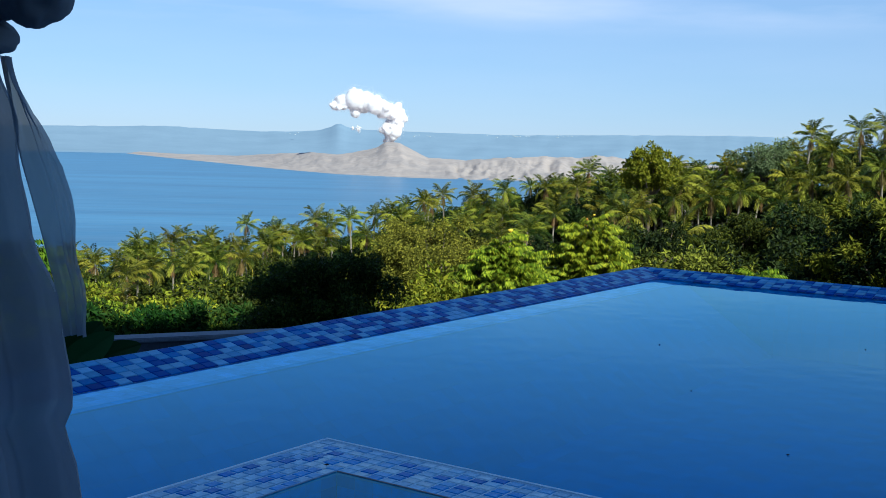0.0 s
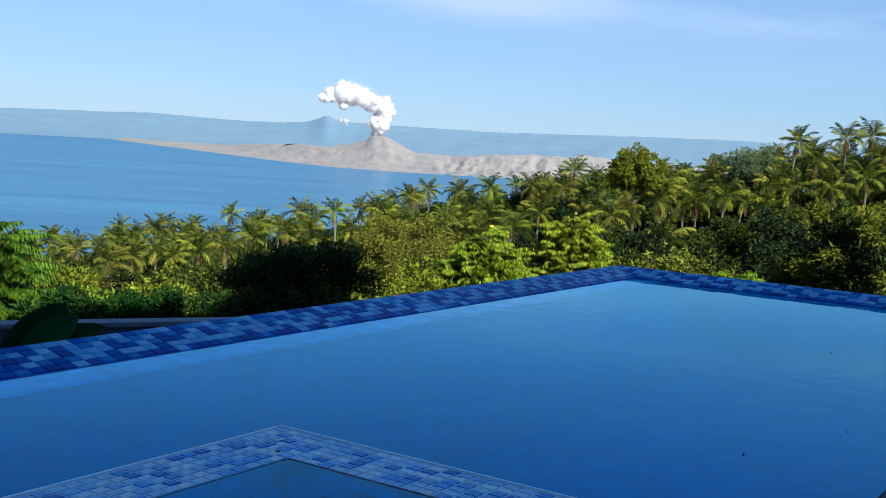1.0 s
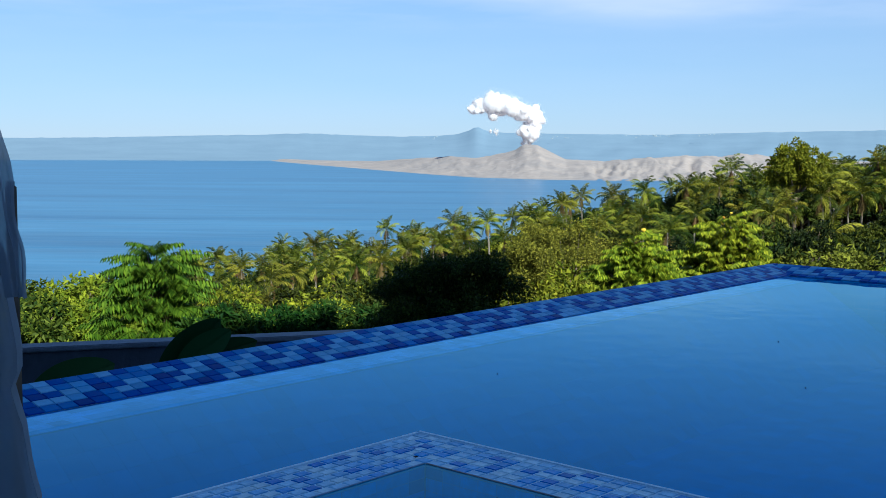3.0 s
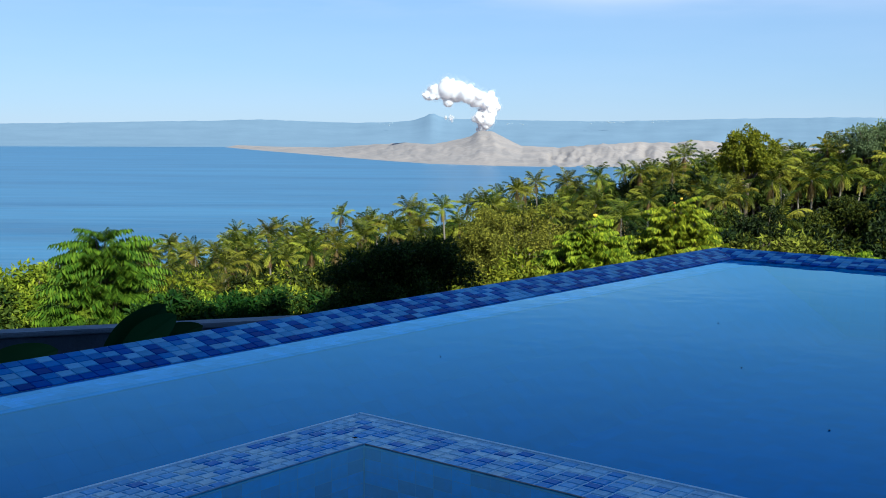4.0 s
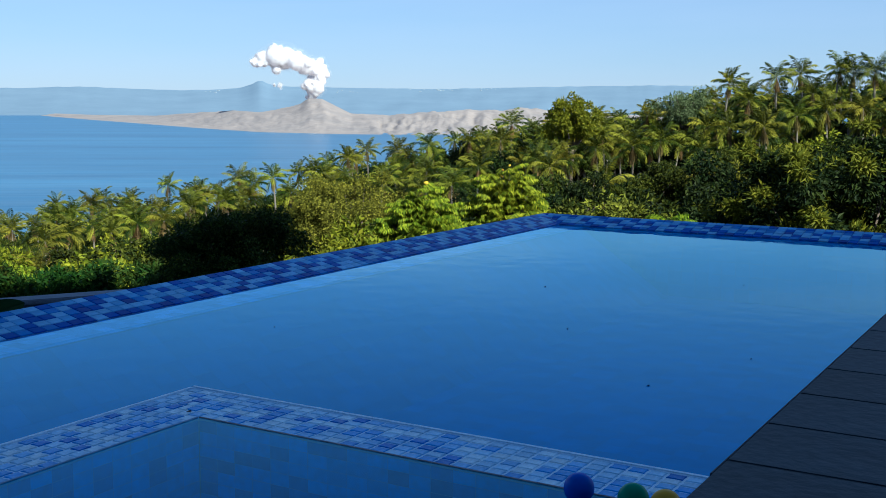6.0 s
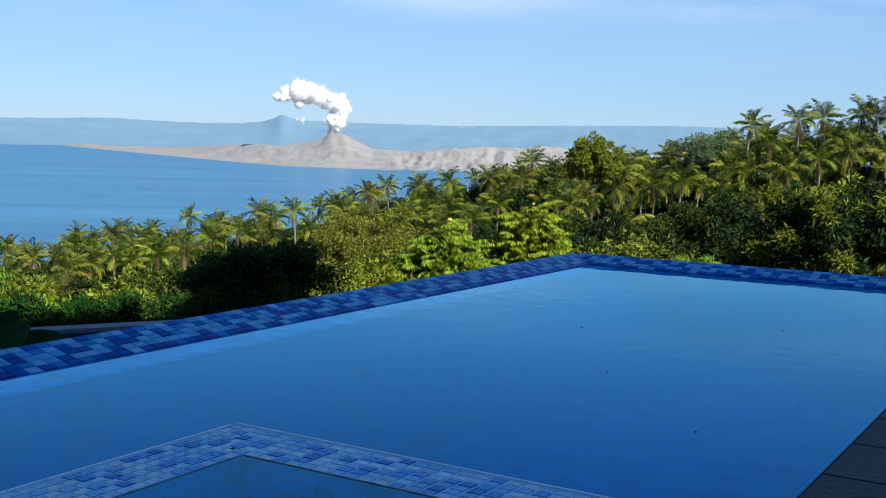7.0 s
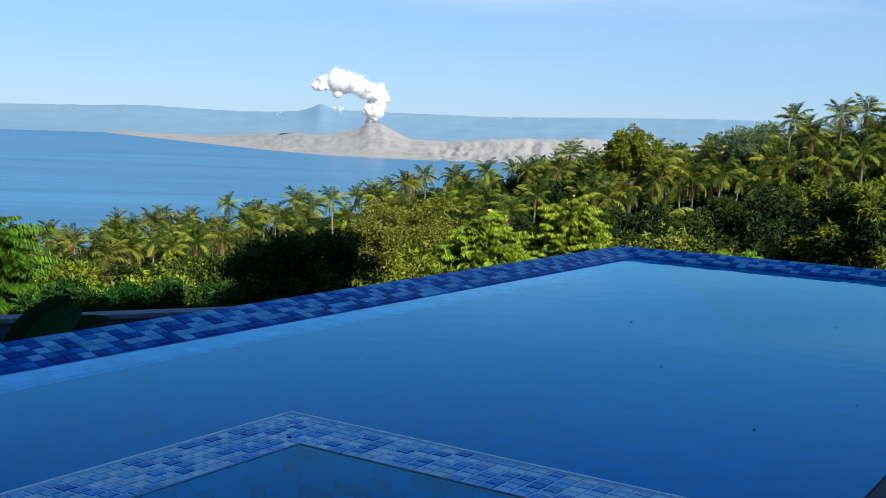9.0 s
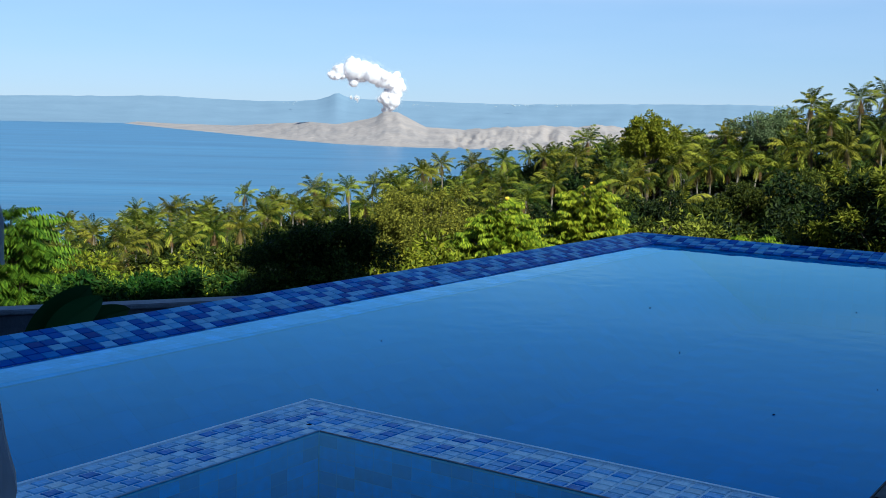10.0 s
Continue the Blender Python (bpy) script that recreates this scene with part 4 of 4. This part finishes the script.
def paddle_leaf(name, base, way, ln, wd, bend, roll):
    """A thick, boat-shaped leaf with a raised midrib."""
    way = Vector(way).normalized()
    side = way.cross(Vector((0, 0, 1))).normalized()
    side = Matrix.Rotation(roll + 1.3, 3, way) @ side
    nor = side.cross(way)
    n, m = 18, 8
    vs, fs = [], []
    for top in (0.0, 0.006):
        for i in range(n + 1):
            s = i / n
            w = wd * (math.sin(math.pi * min(1, s * 0.93 + 0.07)) ** 0.62) * 0.5
            for j in range(-m, m + 1):
                q = j / m
                p = Vector(base) + way * ln * s + side * w * q + nor * (bend * ln * s * s + 0.22 * w * q * q + 0.012 * wd * math.sin(9 * s + 2 * q)) + nor * top
                if j == 0:
                    p -= nor * 0.006
                vs.append(p)
    r = 2 * m + 1
    for t in (0, 1):
        o = t * r * (n + 1)
        for i in range(n):
            for j in range(r - 1):
                f = [o + i * r + j, o + i * r + j + 1, o + (i + 1) * r + j + 1, o + (i + 1) * r + j]
                fs.append(f if t else f[::-1])
    return mesh(name, vs, fs, leaf_paddle, True)


def paddle_plant(x, y, leaves, label):
    root = new("paddle_plant")
    for base, way, ln, wd, bend, roll in leaves:
        part("leaf", paddle_leaf("leaf", base, way, ln, wd, bend, roll), root)
    part("stem", mesh("stem", *tube([(0, 0, -1.4), (0.0, 0, -0.5)], [0.05, 0.04], 8), bark, True), root)
    root.location = (x, y, 0.17)
    return tagged(root, label, "plant", "broad-leaved plants by the rim")


R = Vector((0.56, 0.83, 0))           # along the view's right at this bearing
paddle_plant(-2.35, 0.72, [(tuple(R * -0.09 + Vector((0, 0, -0.47))), tuple(R * 0.72 + Vector((0, 0, 0.78))), 0.44, 0.22, -0.10, 0.2),
                           (tuple(R * 0.0 + Vector((0.03, -0.02, -0.38))), tuple(R * 0.85 + Vector((0, 0, 0.60))), 0.32, 0.15, -0.12, 0.1),
                           (tuple(R * 0.08 + Vector((0.02, -0.01, -0.36))), tuple(R * 1.0 + Vector((0, 0, 0.33))), 0.33, 0.13, -0.14, 0.0),
                           (tuple(R * -0.05 + Vector((0, 0, -0.50))), tuple(R * -0.9 + Vector((0, 0, 0.35))), 0.35, 0.10, -0.2, 0.0)], "broad dark green paddle-shaped leaves beside the pool rim")
paddle_plant(-2.45, -0.10, [((0.0, 0.0, -0.45), tuple(R * -0.6 + Vector((0, 0, 0.5))), 0.42, 0.26, -0.3, 0.2),
                            ((0.03, 0.05, -0.45), tuple(R * 0.9 + Vector((0, 0, 0.40))), 0.40, 0.22, -0.3, 0.1)], "low broad rounded dark leaves beside the pool rim")

# ---- curtain and post at the terrace's edge ----
C0 = Vector((2.279, -2.685, 0.925))
CR = Vector((0.824, 0.566, 0))
CF = Vector((-0.566, 0.824, 0))


def drape(name, zs, lefts, rights, dist, folds, depth, mat, parent, label="", seed=0, n=60):
    """Hanging cloth between two edge lines that run down over the heights zs, with folds."""
    rows = 70
    vs, fs = [], []
    for i in range(rows + 1):
        z = zs[0] + (zs[-1] - zs[0]) * i / rows
        a = float(np.interp(-z, [-q for q in zs], lefts))
        c = float(np.interp(-z, [-q for q in zs], rights))
        c += 0.003 * math.sin(z * 40 + seed) + 0.002 * math.sin(z * 97)
        for j in range(n + 1):
            q = j / n
            ph = folds * q * 2 * math.pi + seed + 1.2 * noise.noise((q * 3, z * 1.5, seed))
            f = depth * (math.sin(ph) + 0.35 * math.sin(2.3 * ph + z * 2)) + 0.012 * noise.noise((q * 6, z * 5, seed + 4))
            vs.append(C0 + CR * (a + (c - a) * q + 0.005) + CF * (dist + f) + Vector((0, 0, z)))
    for i in range(rows):
        for j in range(n):
            k = i * (n + 1) + j
            fs.append([k, k + 1, k + n + 2, k + n + 1])
    return part(name, mesh(name, vs, fs, mat, True), parent, label)


curtain = tagged(new("curtain"), "grey-white sheer curtain knotted up at the terrace's edge", "curtain")
drape("main_panel", [0.071, 0.020, -0.014, -0.043, -0.064, -0.104, -0.144, -0.173, -0.205, -0.216, -0.272, -0.930], [-0.66] * 12,
      [-0.336, -0.324, -0.317, -0.312, -0.306, -0.295, -0.287, -0.284, -0.275, -0.281, -0.271, -0.222], 0.83, 7.5, 0.018, cloth, curtain, seed=1, n=110)
drape("sheer_flap", [0.059, 0.019, 0.000, -0.019, -0.048, -0.076, -0.104, -0.143], [-0.325, -0.318, -0.316, -0.312, -0.304, -0.296, -0.289, -0.282],
      [-0.317, -0.304, -0.292, -0.283, -0.279, -0.271, -0.265, -0.262], 0.81, 1.4, 0.004, cloth_sheer, curtain, "thin see-through flap", 3, 40)
for dx, dz, rx, rz in ((-0.365, 0.138, 0.095, 0.062), (-0.300, 0.116, 0.030, 0.036), (-0.335, 0.074, 0.018, 0.014), (-0.392, 0.087, 0.054, 0.054)):
    bm = bmesh.new()
    bmesh.ops.create_uvsphere(bm, u_segments=48, v_segments=28, radius=1.0)
    for v in bm.verts:
        u = v.co.copy()
        w = 1 + 0.03 * math.sin(7 * math.atan2(u.z, u.x) + 3 * u.y) + 0.07 * noise.noise(u * 2.3) + 0.03 * noise.noise(u * 7)
        v.co = C0 + CR * (dx + u.x * rx * w) + CF * (0.81 + u.y * 0.05 * w) + Vector((0, 0, dz + u.z * rz * w))
    me = bpy.data.meshes.new("knot_fold")
    bm.to_mesh(me)
    bm.free()
    me.materials.append(cloth)
    me.polygons.foreach_set("use_smooth", [True] * len(me.polygons))
    part("knot_fold", me, curtain, "bunched fold of the knot")
post = tagged(new("post"), "slim dark post with a worn cap behind the curtain", "post")
PX = Vector((1.052, -1.893, 0))
part("shaft", mesh("shaft", *box(PX.x - 0.0055, PX.x + 0.0055, PX.y - 0.0055, PX.y + 0.0055, -0.006, 0.846, 0.001), dark_metal), post)
part("cap", mesh("cap", *box(PX.x - 0.0065, PX.x + 0.0065, PX.y - 0.0065, PX.y + 0.0065, 0.846, 0.852, 0.003), concrete_cap), post)

# ---- small litter ----
litter_mat = material("dry_litter", (0.03, 0.022, 0.018), 0.8)


def litter(x, y, z, s, turn, label):
    vs = [(-s, -0.3 * s, 0), (0, -0.5 * s, 0.25 * s), (s, 0, 0.1 * s), (0.1 * s, 0.5 * s, 0.3 * s), (-0.2 * s, 0.05 * s, 0.02 * s), (0, 0, -0.002)]
    ob = new("dry_leaf_bit", mesh("dry_leaf_bit", vs, [[0, 1, 4], [1, 2, 4], [2, 3, 4], [3, 0, 4], [0, 5, 1], [1, 5, 2], [2, 5, 3], [3, 5, 0]], litter_mat))
    ob.matrix_basis = pose(x, y, z, 0, 0, turn)
    return tagged(ob, label, "leaf litter", "litter about the pool")


litter(0.203, -0.239, -0.002, 0.010, 20, "small dark dry leaf bit on the tub coping")
for x, y, s, t in ((1.22, 0.84, 0.009, 10), (0.60, 1.56, 0.008, 70), (1.40, 1.42, 0.007, 130), (0.05, 2.5, 0.009, 40), (0.9, 3.1, 0.008, 5), (-0.45, 0.95, 0.007, 90), (2.1, 2.2, 0.008, 60)):
    litter(x, y, WATER_Z + 0.002, s * 0.7, t, "tiny dark leaf bit floating on the pool")

# ---- tiles and slabs, piece by piece ----


def pillow(name, u, v, h, mat):
    """A glazed mosaic piece with rounded-off edges."""
    e = 0.0035
    vs = [(0.001, 0.001, 0), (u - 0.001, 0.001, 0), (u - 0.001, v - 0.001, 0), (0.001, v - 0.001, 0),
          (e, e, h), (u - e, e, h), (u - e, v - e, h), (e, v - e, h)]
    fs = [[4, 5, 6, 7], [0, 1, 5, 4], [1, 2, 6, 5], [2, 3, 7, 6], [3, 0, 4, 7]]
    return mesh(name, vs, fs, mat)


def frame_of(origin, u, v):
    u, v = Vector(u).normalized(), Vector(v).normalized()
    n = u.cross(v)
    return Matrix(((u.x, v.x, n.x, origin[0]), (u.y, v.y, n.y, origin[1]), (u.z, v.z, n.z, origin[2]), (0, 0, 0, 1)))


# one printed square of the rim, row by row from the water up
RIM_PRINT = ["3432", "0130", "3014", "1203", "0321"]
rim_cells = [pillow("tile", CELL_U, BAND / 5, 0.004, m) for m in tile_mats]
up_side = (-math.cos(SLOPE), 0, math.sin(SLOPE))
count = int((POOL_Y + 1.9) / CELL_U)
rest_v, rest_f = [[] for _ in range(5)], [[] for _ in range(5)]
pr_rng = np.random.default_rng(77)


def tone(i, j):
    t = int(RIM_PRINT[j][i % 4])
    return t if pr_rng.random() < 0.8 else int(pr_rng.integers(0, 4))


def cell(k, m, name, meshes, parent, single):
    if single:
        ob = new(name, meshes[k])
        ob.parent = parent
        ob.matrix_basis = m
    else:
        me = meshes[k]
        o = len(rest_v[k])
        rest_v[k].extend([tuple(m @ v.co) for v in me.vertices])
        rest_f[k].extend([[i + o for i in p.vertices] for p in me.polygons])


def mitred(k, m, e0, e1):
    """A tile cut along the corner's seam: its far ends at the lower and the upper edge."""
    v, h, e = BAND / 5, 0.004, 0.0035
    flat = [(0.001, 0.001, 0), (e0, 0.001, 0), (e1, v - 0.001, 0), (0.001, v - 0.001, 0),
            (e, e, h), (max(e0 - e, e), e, h), (max(e1 - e, e), v - e, h), (e, v - e, h)]
    o = len(rest_v[k])
    rest_v[k].extend([tuple(m @ Vector(q)) for q in flat])
    rest_f[k].extend([[q + o for q in f] for f in ([4, 5, 6, 7], [0, 1, 5, 4], [1, 2, 6, 5], [2, 3, 7, 6], [3, 0, 4, 7])])


def lay(i, j, m, start, end0, end1, shift, single):
    """One rim tile that begins at start along its side, or what the seam leaves of it."""
    if start + 0.008 > end1:
        return
    if start + CELL_U > end0:
        mitred(tone(i + shift, j), m, max(0.002, min(CELL_U, end0 - start) - 0.001), min(CELL_U, end1 - start) - 0.001)
    else:
        cell(tone(i + shift, j), m, "tile", rim_cells, rim, single)


COS, SIN, ROW = math.cos(SLOPE), math.sin(SLOPE), BAND / 5
for i in range(count + 8):
    for j in range(5):
        y, w = -1.9 + i * CELL_U, ROW * j
        m = frame_of((POOL_X - w * COS, y, WATER_Z + w * SIN + 0.001), (0, 1, 0), up_side)
        lay(i, j, m, y, POOL_Y + w * COS, POOL_Y + (w + ROW) * COS, 0, -1.0 < y < 2.6)
for i in range(int((8.0 - POOL_X) / CELL_U) + 8):
    for j in range(5):
        a, w = i * CELL_U, ROW * j
        m = frame_of((8.0 - a, POOL_Y + w * COS, WATER_Z + w * SIN + 0.001), (-1, 0, 0), (0, COS, SIN))
        flip = m @ Matrix.Diagonal((1, 1, -1, 1))
        lay(i, j, flip, a, 8.0 - POOL_X + w * COS, 8.0 - POOL_X + (w + ROW) * COS, 2, False)
for k in range(5):
    if rest_v[k]:
        part("rim_tiles", mesh("rim_tiles", rest_v[k], rest_f[k], tile_mats[k]), rim, kind="stuff")
# coping of the tub: six rows, then a plain outer strip
COPE_V = (COPE - 0.022) / 6
cope_u = 0.0495


def cushion(name, u, v, h, mat):
    """A dished mosaic piece: pointed corners, drawn-in sides, a low raised middle."""
    ring = [(0, 0), (0.5, 0.05), (1, 0), (0.95, 0.5), (1, 1), (0.5, 0.95), (0, 1), (0.05, 0.5)]
    vs = [(0.0015 + a * (u - 0.003), 0.0015 + b * (v - 0.003), 0) for a, b in ring]
    vs += [(u / 2 + (a - 0.5) * (u - 0.010), v / 2 + (b - 0.5) * (v - 0.010), h) for a, b in ring]
    fs = [[i, (i + 1) % 8, 8 + (i + 1) % 8, 8 + i] for i in range(8)] + [list(range(8, 16))]
    return mesh(name, vs, fs, mat)


cope_cells = [cushion("tile", cope_u, COPE_V, 0.0042, m) for m in coping_mats]
cope_bed = material("coping_grout", (0.70, 0.86, 0.98), 0.5, (0.58, 0.78, 0.96), scale=18, spec=0.2, bump=0.2, bump_scale=60)
cope_rng = np.random.default_rng(8)


def cope_tone():
    return int(cope_rng.choice(5, p=(0.20, 0.28, 0.24, 0.18, 0.10)))


part("bed", mesh("bed", *box(0.0, DECK_X, -COPE + 0.004, -0.001, -0.0115, -0.0085), cope_bed), tub, "pale grout bed of the coping")
part("bed", mesh("bed", *box(0.0, COPE - 0.004, TUB_Y, -COPE + 0.004, -0.0115, -0.0085), cope_bed), tub, "pale grout bed of the coping")
for j in range(6):
    w = 0.016 + COPE_V * j
    for i in range(int((DECK_X - w) / cope_u) + 1):
        x1 = DECK_X - i * cope_u
        if x1 - cope_u < w - 0.03:
            continue
        m = frame_of((x1 - cope_u, -w - COPE_V, -0.010), (1, 0, 0), (0, 1, 0))
        cell(cope_tone(), m, "tile", cope_cells, tub, True)
    for i in range(24):
        y1 = -w - COPE_V - i * cope_u
        lo = DECK_X - (int((DECK_X - w) / cope_u)) * cope_u
        if y1 - cope_u < TUB_Y:
            break
        m = frame_of((w, y1, -0.010), (0, -1, 0), (1, 0, 0))
        cell(cope_tone(), m, "tile", cope_cells, tub, True)
part("bullnose", mesh("bullnose", *box(-0.004, DECK_X, -0.0155, 0.004, -0.03, -0.003, 0.004), cope_bed), tub, "pale rounded outer edge")
part("bullnose", mesh("bullnose", *box(-0.004, 0.0155, TUB_Y, -0.0155, -0.03, -0.003, 0.004), cope_bed), tub, "pale rounded outer edge")
# deck slabs
SLAB = 0.388
slab = mesh("slab", *box(0, 1.2, 0.004, SLAB - 0.004, -0.003, 0.010, 0.003), slate)
for i in range(-12, 13):
    for j in range(3):
        ob = new("slab", slab)
        ob.parent = deck
        ob.matrix_basis = pose(DECK_X + 0.006 + j * 1.206, 0.110 + i * SLAB, 0)
part("edge_strip", mesh("edge_strip", *box(DECK_X - 0.003, DECK_X + 0.003, 0.0, POOL_Y - 0.2, -0.06, 0.005, 0.001), slate), deck, "narrow slab edge")
